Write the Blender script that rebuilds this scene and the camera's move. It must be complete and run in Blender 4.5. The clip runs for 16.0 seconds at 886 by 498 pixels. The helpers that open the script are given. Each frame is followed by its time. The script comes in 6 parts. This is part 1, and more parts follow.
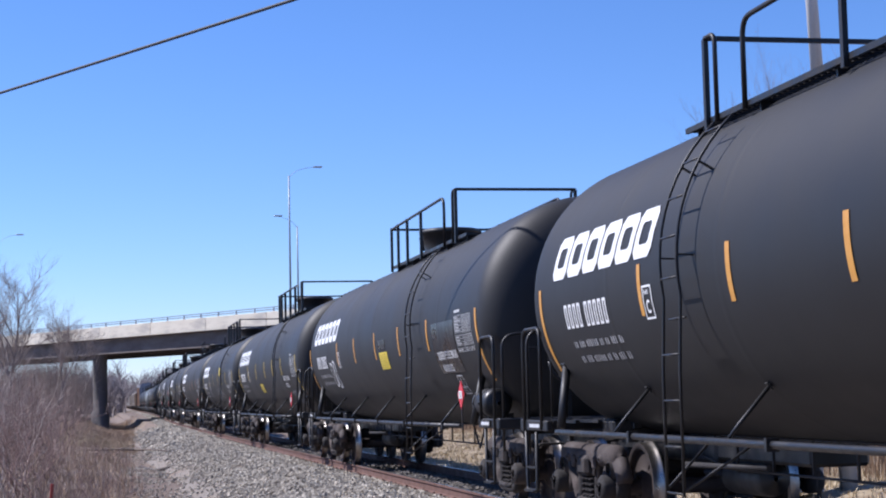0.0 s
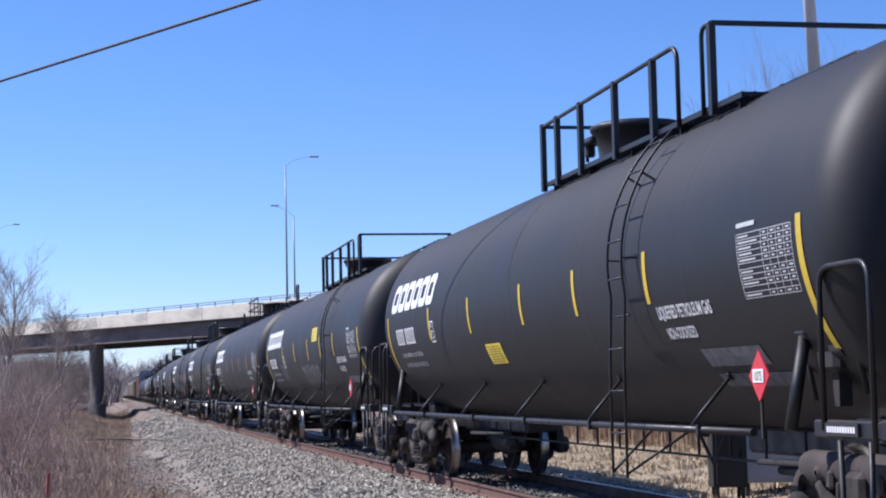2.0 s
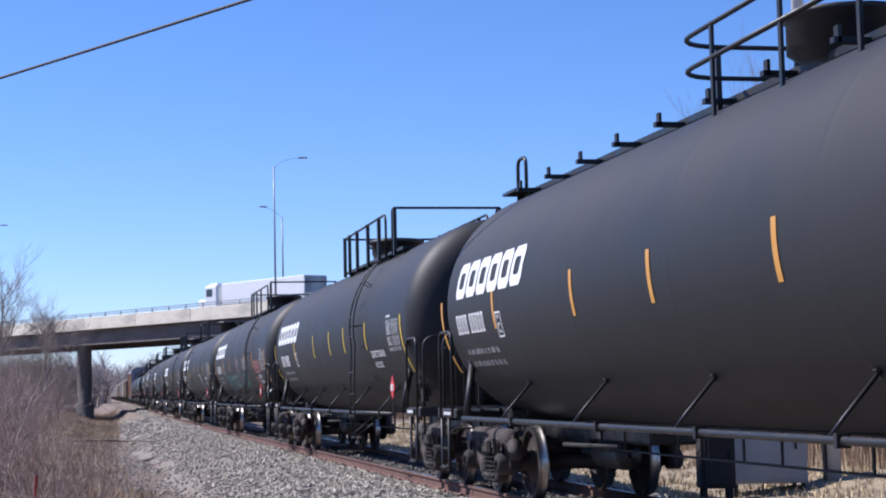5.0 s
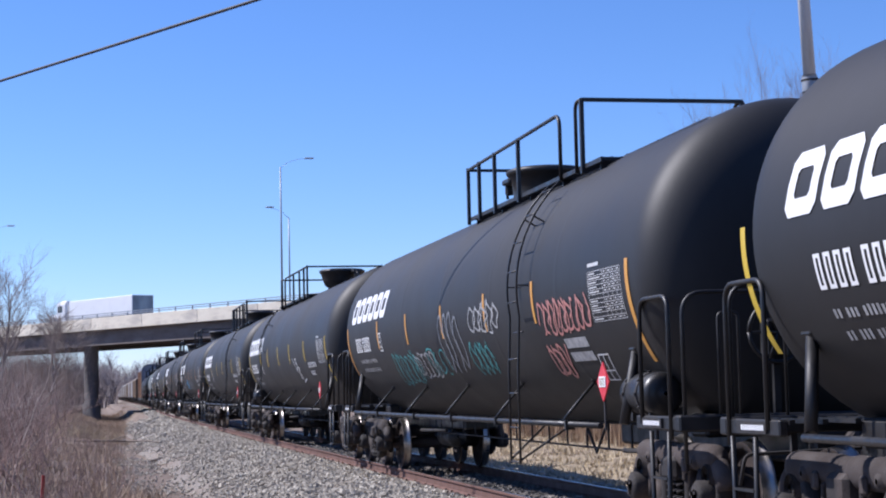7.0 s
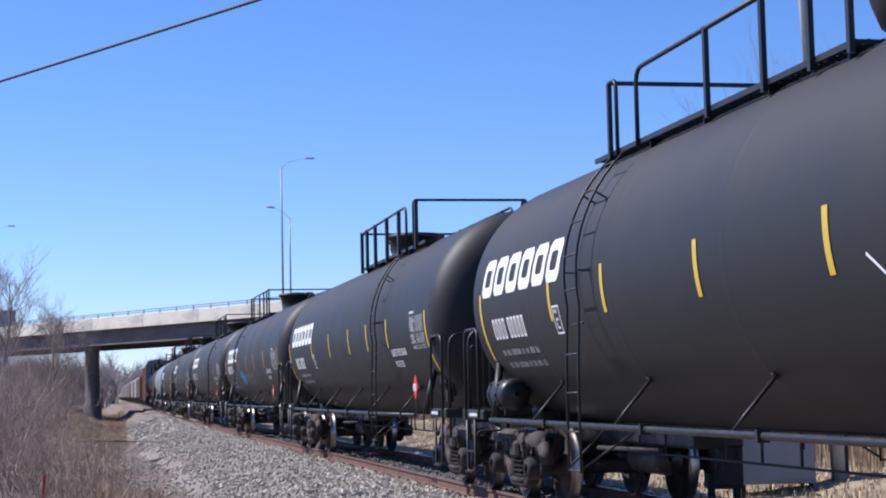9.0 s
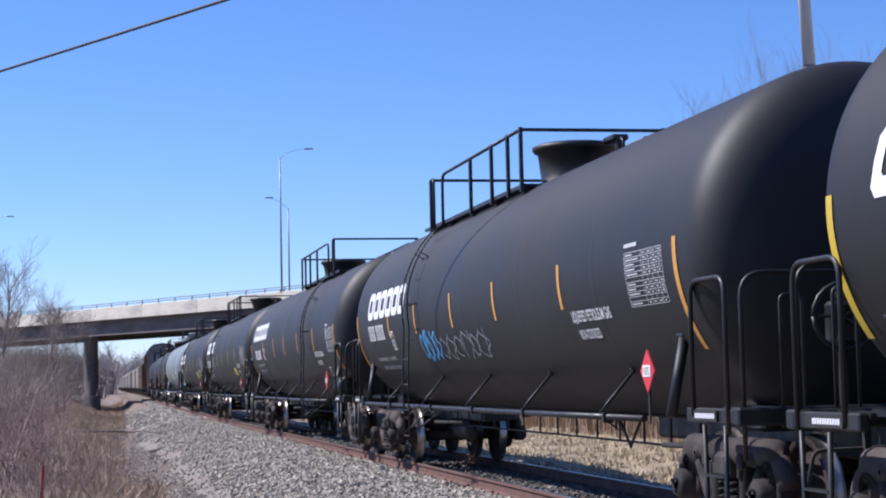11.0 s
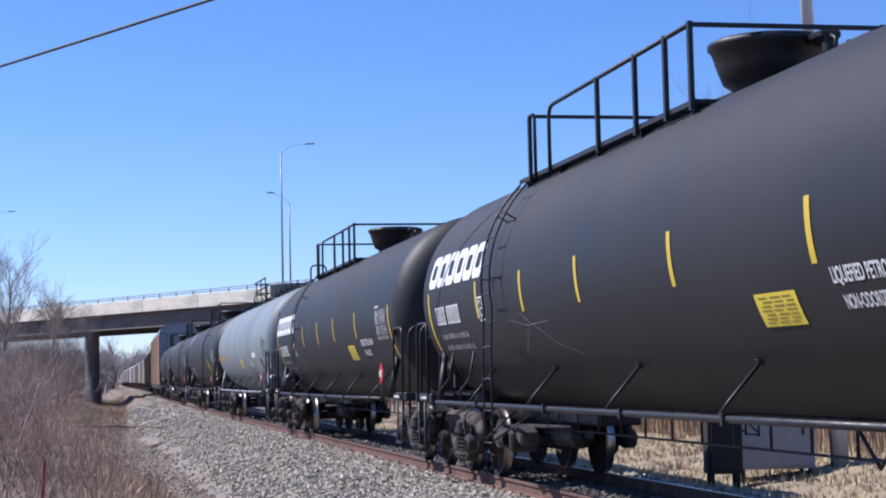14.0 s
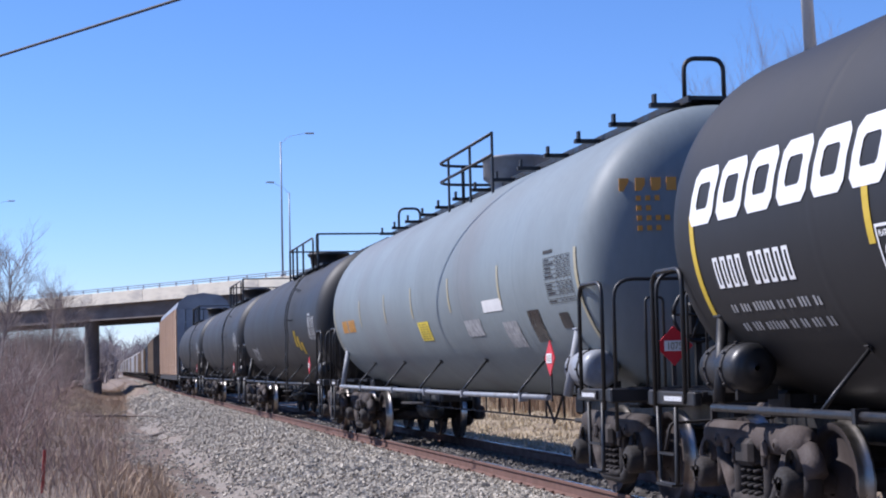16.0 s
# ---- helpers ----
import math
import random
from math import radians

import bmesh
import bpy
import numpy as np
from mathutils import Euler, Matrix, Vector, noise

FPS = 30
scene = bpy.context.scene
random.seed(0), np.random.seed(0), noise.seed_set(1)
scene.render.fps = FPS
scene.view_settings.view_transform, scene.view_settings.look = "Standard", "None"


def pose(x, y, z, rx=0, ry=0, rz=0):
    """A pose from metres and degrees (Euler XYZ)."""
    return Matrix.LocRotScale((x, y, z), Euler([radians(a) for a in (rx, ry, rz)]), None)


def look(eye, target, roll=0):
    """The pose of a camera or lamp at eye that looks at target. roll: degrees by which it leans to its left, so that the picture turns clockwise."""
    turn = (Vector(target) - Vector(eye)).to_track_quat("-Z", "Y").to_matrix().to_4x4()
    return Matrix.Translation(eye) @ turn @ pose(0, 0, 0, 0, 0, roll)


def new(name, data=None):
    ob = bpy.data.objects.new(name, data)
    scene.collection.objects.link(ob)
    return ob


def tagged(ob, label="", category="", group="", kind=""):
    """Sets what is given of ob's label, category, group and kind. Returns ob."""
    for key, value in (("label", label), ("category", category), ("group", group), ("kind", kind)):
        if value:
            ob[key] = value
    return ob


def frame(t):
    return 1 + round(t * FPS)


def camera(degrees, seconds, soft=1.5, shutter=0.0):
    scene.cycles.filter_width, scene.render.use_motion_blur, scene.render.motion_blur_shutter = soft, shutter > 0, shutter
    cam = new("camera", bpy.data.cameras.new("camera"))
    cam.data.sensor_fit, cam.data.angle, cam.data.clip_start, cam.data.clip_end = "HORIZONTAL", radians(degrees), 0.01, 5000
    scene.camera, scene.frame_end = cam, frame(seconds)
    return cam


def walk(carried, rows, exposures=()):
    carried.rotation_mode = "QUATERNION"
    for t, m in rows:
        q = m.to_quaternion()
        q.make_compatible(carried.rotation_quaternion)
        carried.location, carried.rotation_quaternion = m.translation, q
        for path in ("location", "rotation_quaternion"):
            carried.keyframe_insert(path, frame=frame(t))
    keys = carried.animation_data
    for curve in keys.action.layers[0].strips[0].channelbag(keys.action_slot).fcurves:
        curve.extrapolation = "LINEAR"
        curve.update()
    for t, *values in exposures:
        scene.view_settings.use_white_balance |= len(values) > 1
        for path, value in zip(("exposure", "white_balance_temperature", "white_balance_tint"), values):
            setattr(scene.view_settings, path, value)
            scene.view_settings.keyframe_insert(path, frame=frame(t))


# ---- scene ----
# z = 0 is the top of the rails, y runs along the track, x to the right of the viewer
EYE = (0.0, 0.0, 1.43)
LEAN = -1.32
cam = camera(29.3, 16.0, soft=2.0)
TURNS = [(0.0, -11.597, 5.007), (0.5, -11.708, 4.976), (1.0, -11.597, 4.92), (1.5, -11.512, 4.778), (2.0, -11.707, 4.658), (2.5, -11.763, 4.598), (3.0, -11.791, 4.8),
         (5.5, -12.126, 4.676), (6.0, -12.043, 4.765), (6.5, -11.762, 4.713), (7.0, -11.875, 4.709), (7.5, -11.79, 4.567), (8.0, -11.763, 4.656), (8.5, -11.874, 4.652),
         (9.0, -11.847, 4.711), (9.5, -11.845, 4.624), (12.0, -11.9, 4.304), (12.5, -11.788, 4.276), (13.0, -11.788, 4.307), (13.5, -11.816, 4.131), (14.0, -11.844, 4.218),
         (14.5, -11.815, 4.044), (15.0, -11.76, 4.133), (15.5, -11.814, 4.101), (16.0, -11.841, 3.868)]
walk(cam, [(t, pose(*EYE, 90 + pitch, 0, yaw) @ pose(0, 0, 0, 0, 0, LEAN)) for t, yaw, pitch in TURNS],
     exposures=[(0.0, 0.4, 5530.0, 26.0), (16.0, 0.4, 5530.0, 26.0)])

# ---- sky, sun and exposure ----
SUN = Vector((-0.61, 0.34, 0.72)).normalized()
world = bpy.data.worlds.new("clear_sky")
scene.world = world
world.use_nodes = True
sky = world.node_tree.nodes.new("ShaderNodeTexSky")
sky.sky_type, sky.sun_disc = "NISHITA", False
sky.sun_elevation, sky.sun_rotation = math.asin(SUN.z), math.atan2(SUN.x, SUN.y)
sky.air_density, sky.dust_density, sky.ozone_density = 0.88, 0.0, 6.0
vivid = world.node_tree.nodes.new("ShaderNodeHueSaturation")
vivid.inputs["Saturation"].default_value = 1.08
world.node_tree.links.new(sky.outputs[0], vivid.inputs["Color"])
world.node_tree.links.new(vivid.outputs[0], world.node_tree.nodes["Background"].inputs[0])
world.node_tree.nodes["Background"].inputs[1].default_value = 0.102
sun_data = bpy.data.lights.new("sun", "SUN")
sun_data.energy, sun_data.angle, sun_data.color = 5.0, radians(0.53), (1.0, 0.95, 0.76)
new("sun", sun_data).matrix_world = look(SUN * 80, (0, 0, 0))


# ---- materials ----
def material(name, base, rough=0.7, metal=0.0, second=None, scale=3.0, stretch=(1, 1, 1), amount=0.5, grain=40.0, grain_amount=0.25, bump=0.1, rough_vary=0.15,
             third=None, third_scale=0.6, island=0.0, random_tint=0.0, coords="Object", gloss=0.5):
    """Two scales of variation in colour and gloss, a fine bump, and an optional third colour in large soft patches."""
    m = bpy.data.materials.new(name)
    m.use_nodes = True
    t = m.node_tree
    n, link = t.nodes, t.links.new
    b = n["Principled BSDF"]
    co = n.new("ShaderNodeTexCoord")
    mp = n.new("ShaderNodeMapping")
    mp.inputs["Scale"].default_value = stretch
    link(co.outputs[coords], mp.inputs[0])

    def noise_node(s, detail=4):
        x = n.new("ShaderNodeTexNoise")
        x.inputs["Scale"].default_value, x.inputs["Detail"].default_value = s, detail
        link(mp.outputs[0], x.inputs["Vector"])
        return x.outputs["Fac"]

    def mix(fac, a, c, blend="MIX"):
        x = n.new("ShaderNodeMix")
        x.data_type, x.blend_type = "RGBA", blend
        for sock, val in ((x.inputs[0], fac), (x.inputs[6], a), (x.inputs[7], c)):
            if hasattr(val, "links"):
                link(val, sock)
            else:
                sock.default_value = val if isinstance(val, float) else (*val, 1)
        return x.outputs[2]

    def ramp(fac, lo, hi, a=0.0, c=1.0):
        x = n.new("ShaderNodeMapRange")
        x.inputs[1].default_value, x.inputs[2].default_value, x.inputs[3].default_value, x.inputs[4].default_value = lo, hi, a, c
        link(fac, x.inputs[0])
        return x.outputs[0]

    second = second or tuple(c * 0.6 for c in base)
    big, fine = noise_node(scale), noise_node(grain, 3)
    col = mix(ramp(big, 0.35, 0.68, 0.0, amount), base, second)
    if third:
        col = mix(ramp(noise_node(third_scale, 5), 0.5, 0.68), col, third)
    col = mix(ramp(fine, 0.3, 0.7, 0.0, grain_amount), col, tuple(c * 0.45 for c in base))
    if island:
        g = n.new("ShaderNodeNewGeometry")
        hv = n.new("ShaderNodeHueSaturation")
        link(ramp(g.outputs["Random Per Island"], 0, 1, 1 - island, 1 + island), hv.inputs["Value"])
        link(col, hv.inputs["Color"])
        col = hv.outputs[0]
    if random_tint:
        g = n.new("ShaderNodeObjectInfo")
        hv = n.new("ShaderNodeHueSaturation")
        link(ramp(g.outputs["Random"], 0, 1, 1 - random_tint, 1 + random_tint), hv.inputs["Value"])
        link(col, hv.inputs["Color"])
        col = hv.outputs[0]
    link(col, b.inputs["Base Color"])
    link(ramp(big, 0.3, 0.7, rough - rough_vary, min(1.0, rough + rough_vary)), b.inputs["Roughness"])
    b.inputs["Metallic"].default_value = metal
    b.inputs["Specular IOR Level"].default_value = gloss
    if bump:
        bp = n.new("ShaderNodeBump")
        bp.inputs["Strength"].default_value, bp.inputs["Distance"].default_value = bump, 0.02
        link(fine, bp.inputs["Height"])
        link(bp.outputs[0], b.inputs["Normal"])
    return m


TANK_BLACK = material("tank_black_paint", (0.0078, 0.0074, 0.0080), 0.60, 0, (0.0118, 0.0110, 0.0112), 0.9, (1, 0.5, 0.35), 0.8, 14, 0.25, 0.02, 0.07, (0.0145, 0.0128, 0.0125), 0.35, random_tint=0.2, gloss=0.48)
TANK_GREY = material("tank_grey_paint", (0.205, 0.237, 0.245), 0.55, 0, (0.165, 0.188, 0.195), 1.1, (1, 0.5, 0.3), 0.8, 18, 0.15, 0.02, 0.06, (0.17, 0.165, 0.165), 0.5, gloss=0.3)
BLACK_STEEL = material("black_painted_steel", (0.010, 0.010, 0.011), 0.5, 0, (0.021, 0.018, 0.017), 5, (1, 1, 1), 0.7, 60, 0.3, 0.05)
GREY_STEEL = material("grey_painted_steel", (0.27, 0.29, 0.32), 0.55, 0, (0.16, 0.14, 0.13), 5, (1, 1, 1), 0.6, 50, 0.3, 0.05)
DARK_STEEL = material("grimy_steel", (0.018, 0.016, 0.016), 0.75, 0, (0.038, 0.031, 0.028), 6, (1, 1, 1), 0.8, 50, 0.4, 0.15)
CAST_STEEL = material("rusty_cast_steel", (0.022, 0.017, 0.015), 0.85, 0, (0.022, 0.017, 0.016), 7, (1, 1, 1), 0.8, 60, 0.4, 0.25, third=(0.07, 0.052, 0.044), third_scale=3, random_tint=0.35)
WHEEL_STEEL = material("rusty_wheel_steel", (0.036, 0.024, 0.021), 0.85, 0.0, (0.035, 0.025, 0.022), 6, (1, 1, 1), 0.8, 50, 0.3, 0.1)
TREAD_STEEL = material("polished_tread_steel", (0.36, 0.34, 0.32), 0.34, 1.0, (0.2, 0.17, 0.155), 8, (1, 1, 1), 0.6, 90, 0.2, 0.02, 0.08)
# dusty brown cast steel, its base also brightened for sun on the top chord
DUSTY_SUNLIT_STEEL = material("dusty_sunlit_cast_steel", (0.058, 0.044, 0.039), 0.9, 0, (0.045, 0.034, 0.03), 4, (1, 1, 1), 0.9, 50, 0.4, 0.25, third=(0.045, 0.034, 0.03), third_scale=2.5, random_tint=0.35)
STRIPE_ORANGE = material("orange_reflective_film", (0.60, 0.29, 0.05), 0.5, 0, (0.48, 0.22, 0.04), 6, grain=120, grain_amount=0.15, bump=0)
STRIPE_YELLOW = material("yellow_reflective_film", (0.60, 0.42, 0.03), 0.5, 0, (0.48, 0.33, 0.03), 6, grain=120, grain_amount=0.15, bump=0)
STRIPE_FADED = material("faded_grey_yellow_film", (0.38, 0.33, 0.20), 0.5, 0, (0.3, 0.29, 0.25), 6, grain=120, grain_amount=0.15, bump=0)
WHITE_PAINT = material("white_stencil_paint", (0.80, 0.80, 0.79), 0.5, 0, (0.66, 0.66, 0.65), 3, grain=90, grain_amount=0.12, bump=0)
FADED_PAINT = material("worn_white_paint", (0.42, 0.42, 0.42), 0.6, 0, (0.2, 0.2, 0.2), 9, amount=0.9, grain=60, grain_amount=0.5, bump=0)
TABLE_PAINT = material("dulled_white_paint", (0.52, 0.52, 0.51), 0.55, 0, (0.36, 0.36, 0.36), 7, grain=80, grain_amount=0.2, bump=0)
WORD_PAINT = material("weathered_white_words", (0.66, 0.66, 0.65), 0.55, 0, (0.45, 0.45, 0.44), 5, grain=70, grain_amount=0.25, bump=0)
FAINT_PAINT = material("faint_chalky_paint", (0.14, 0.14, 0.15), 0.7, 0, (0.08, 0.08, 0.085), 9, amount=0.9, grain=60, grain_amount=0.5, bump=0)
DUST_STREAK = material("thin_brown_dust", (0.062, 0.052, 0.046), 0.8, 0, (0.03, 0.026, 0.024), 5, amount=0.9, grain=50, grain_amount=0.5, bump=0)
PATCH_BLACK = material("fresh_black_paint_patch", (0.012, 0.012, 0.014), 0.3, 0, (0.018, 0.018, 0.02), 2, bump=0)
TAG_YELLOW = material("yellow_notice_sheet", (0.75, 0.58, 0.04), 0.5, 0, (0.68, 0.5, 0.05), 5, grain=100, grain_amount=0.15, bump=0)
TAG_INK = material("dark_print", (0.22, 0.17, 0.04), 0.6, bump=0)
SIGN_RED = material("red_placard_film", (0.62, 0.03, 0.04), 0.4, 0, (0.5, 0.03, 0.04), 6, bump=0)
TEAL_SPRAY = material("teal_spray_paint", (0.06, 0.30, 0.30), 0.6, 0, (0.04, 0.2, 0.21), 9, bump=0)
CORAL_SPRAY = material("coral_spray_paint", (0.48, 0.19, 0.16), 0.6, 0, (0.36, 0.22, 0.2), 9, bump=0)
BLUE_SPRAY = material("blue_spray_paint", (0.10, 0.42, 0.75), 0.6, 0, (0.08, 0.3, 0.6), 9, bump=0)
GREY_SPRAY = material("grey_spray_paint", (0.2, 0.21, 0.23), 0.6, 0, (0.13, 0.14, 0.15), 9, bump=0)
RACK_TAN = material("weathered_tan_steel", (0.42, 0.27, 0.17), 0.7, 0, (0.3, 0.2, 0.14), 1.2, (1, 1, 0.3), 0.8, 20, 0.3, 0.05)
RACK_ROOF = material("galvanised_roof_steel", (0.30, 0.31, 0.33), 0.5, 0.3, (0.2, 0.2, 0.21), 1.5, grain=20, bump=0.05)
HOPPER_TAN = material("hopper_tan_paint", (0.45, 0.35, 0.24), 0.7, 0, (0.3, 0.23, 0.17), 0.8, (1, 1, 0.3), 0.8, 15, 0.3, 0.05)
HOPPER_WHITE = material("hopper_pale_paint", (0.72, 0.71, 0.68), 0.6, 0, (0.55, 0.53, 0.5), 0.8, (1, 1, 0.3), 0.7, 15, 0.2, 0.05)
HOPPER_DARK = material("hopper_dark_paint", (0.09, 0.075, 0.07), 0.7, 0, (0.05, 0.045, 0.04), 0.8, (1, 1, 0.3), 0.7, 15, 0.2, 0.05)
RAIL_RUST = material("rusty_rail_steel", (0.155, 0.075, 0.052), 0.85, 0, (0.10, 0.055, 0.04), 3, (1, 1, 1), 0.7, 60, 0.35, 0.15)
RAIL_TOP = material("polished_rail_head", (0.45, 0.45, 0.46), 0.3, 1.0, (0.3, 0.28, 0.27), 3, (1, 0.1, 1), 0.5, bump=0.02)
TIE_WOOD = material("creosoted_timber", (0.075, 0.06, 0.05), 0.9, 0, (0.12, 0.10, 0.085), 4, (6, 1, 6), 0.8, 50, 0.4, 0.4, random_tint=0.3)
STONE = material("grey_ballast_stone", (0.45, 0.405, 0.33), 0.92, 0, (0.30, 0.255, 0.20), 8, (1, 1, 1), 0.7, 60, 0.25, 0.2, island=0.4)
# ballast stone darkened in its colour to imitate the shade under the train
TRAIN_SHADE_STONE = material("train_shade_ballast_stone", (0.13, 0.115, 0.10), 0.85, 0, (0.07, 0.06, 0.052), 4, (1, 1, 1), 0.8, 60, 0.3, 0.2, third=(0.24, 0.21, 0.18), third_scale=0.8, island=0.4)
BALLAST_BED = material("ballast_bed", (0.30, 0.26, 0.215), 0.95, 0, (0.14, 0.115, 0.095), 16, (1, 1, 1), 0.9, 30, 0.5, 0.8, third=(0.235, 0.175, 0.13), third_scale=0.5)
SOIL = material("dry_grassy_soil", (0.22, 0.162, 0.12), 0.95, 0, (0.135, 0.097, 0.073), 2.5, (1, 1, 1), 0.8, 25, 0.5, 0.7, third=(0.235, 0.18, 0.125), third_scale=0.12)
STRAW = material("dry_straw_grass", (0.50, 0.37, 0.25), 0.9, 0, (0.34, 0.23, 0.155), 2, bump=0, island=0.45)
STRAW_PALE = material("pale_sunlit_straw", (0.55, 0.45, 0.29), 0.9, 0, (0.38, 0.29, 0.175), 2, bump=0, island=0.4)
GRASS_MAT = material("flattened_pale_grass", (0.42, 0.335, 0.215), 0.95, 0, (0.27, 0.205, 0.125), 3.5, (1, 1, 1), 0.9, 40, 0.45, 0.8, third=(0.21, 0.15, 0.095), third_scale=0.9)
REED = material("dry_brown_reeds", (0.36, 0.255, 0.165), 0.9, 0, (0.25, 0.17, 0.11), 2, bump=0, island=0.4)
RED_TWIG = material("reddish_brown_twigs", (0.27, 0.18, 0.155), 0.85, 0, (0.13, 0.085, 0.075), 4, bump=0, island=0.6)
PALE_TWIG = material("pale_grey_stems", (0.40, 0.34, 0.31), 0.85, 0, (0.28, 0.22, 0.19), 4, bump=0, island=0.4)
GREY_TWIG = material("grey_brown_bark", (0.31, 0.245, 0.21), 0.9, 0, (0.18, 0.14, 0.12), 6, (1, 1, 0.2), 0.7, 40, 0.3, 0.3)
FAR_TWIG = material("far_bare_wood", (0.29, 0.25, 0.25), 0.9, 0, (0.22, 0.19, 0.185), 1, bump=0, island=0.3)
CONCRETE = material("pale_weathered_concrete", (0.77, 0.70, 0.56), 0.85, 0, (0.66, 0.59, 0.47), 0.5, (1, 1, 3), 0.8, 6, 0.2, 0.1, third=(0.48, 0.44, 0.38), third_scale=0.25)
# pier concrete, its base darkened to hold the shade under the deck
SHADED_CONCRETE = material("deck_shaded_concrete", (0.13, 0.115, 0.108), 0.9, 0, (0.09, 0.08, 0.075), 0.6, (1, 1, 0.4), 0.8, 8, 0.3, 0.1)
GIRDER = material("weathered_steel_girder", (0.17, 0.14, 0.125), 0.8, 0, (0.12, 0.10, 0.09), 0.6, (1, 1, 3), 0.7, 8, 0.3, 0.1)
ALUMINIUM = material("dull_galvanised_metal", (0.36, 0.37, 0.38), 0.5, 0.6, (0.26, 0.26, 0.27), 2, (1, 1, 0.3), 0.6, 30, 0.2, 0.05)
POLE_GREY = material("grey_weathered_pole", (0.74, 0.73, 0.71), 0.7, 0, (0.52, 0.51, 0.49), 2, (3, 3, 0.4), 0.8, 40, 0.3, 0.2)
LAMP_METAL = material("grey_lamp_metal", (0.38, 0.40, 0.43), 0.5, 0.2, (0.30, 0.31, 0.34), 2, bump=0.03)
CABLE = material("black_cable_sheath", (0.02, 0.02, 0.022), 0.6, 0, (0.03, 0.03, 0.03), 3, bump=0)
CABINET = material("grey_cabinet_paint", (0.43, 0.43, 0.42), 0.55, 0, (0.33, 0.32, 0.30), 1.5, (1, 1, 0.4), 0.6, 30, 0.2, 0.05)
STAKE_RED = material("red_stake_paint", (0.35, 0.03, 0.025), 0.7, 0, (0.25, 0.03, 0.025), 5, bump=0.05)
WOOD_GREY = material("grey_driftwood", (0.20, 0.155, 0.12), 0.9, 0, (0.12, 0.09, 0.07), 5, (1, 4, 4), 0.8, 40, 0.4, 0.3)
# dark wood that draws the furrow's line of shadow and moist dirt
FURROW_SHADE_WOOD = material("furrow_shade_wood", (0.075, 0.055, 0.045), 0.85, 0, (0.045, 0.034, 0.028), 5, (1, 4, 4), 0.8, 40, 0.4, 0.3)
TRAILER_WHITE = material("white_trailer_panels", (0.82, 0.82, 0.82), 0.4, 0, (0.74, 0.74, 0.74), 1, bump=0.02)
GLASS_DARK = material("dark_cab_glass", (0.02, 0.025, 0.03), 0.12, 0, bump=0, rough_vary=0.02)
RUBBER = material("tyre_rubber", (0.02, 0.02, 0.02), 0.85, bump=0.1)
ASPHALT = material("bridge_asphalt", (0.06, 0.06, 0.06), 0.9, 0, (0.045, 0.045, 0.045), 2, bump=0.3)


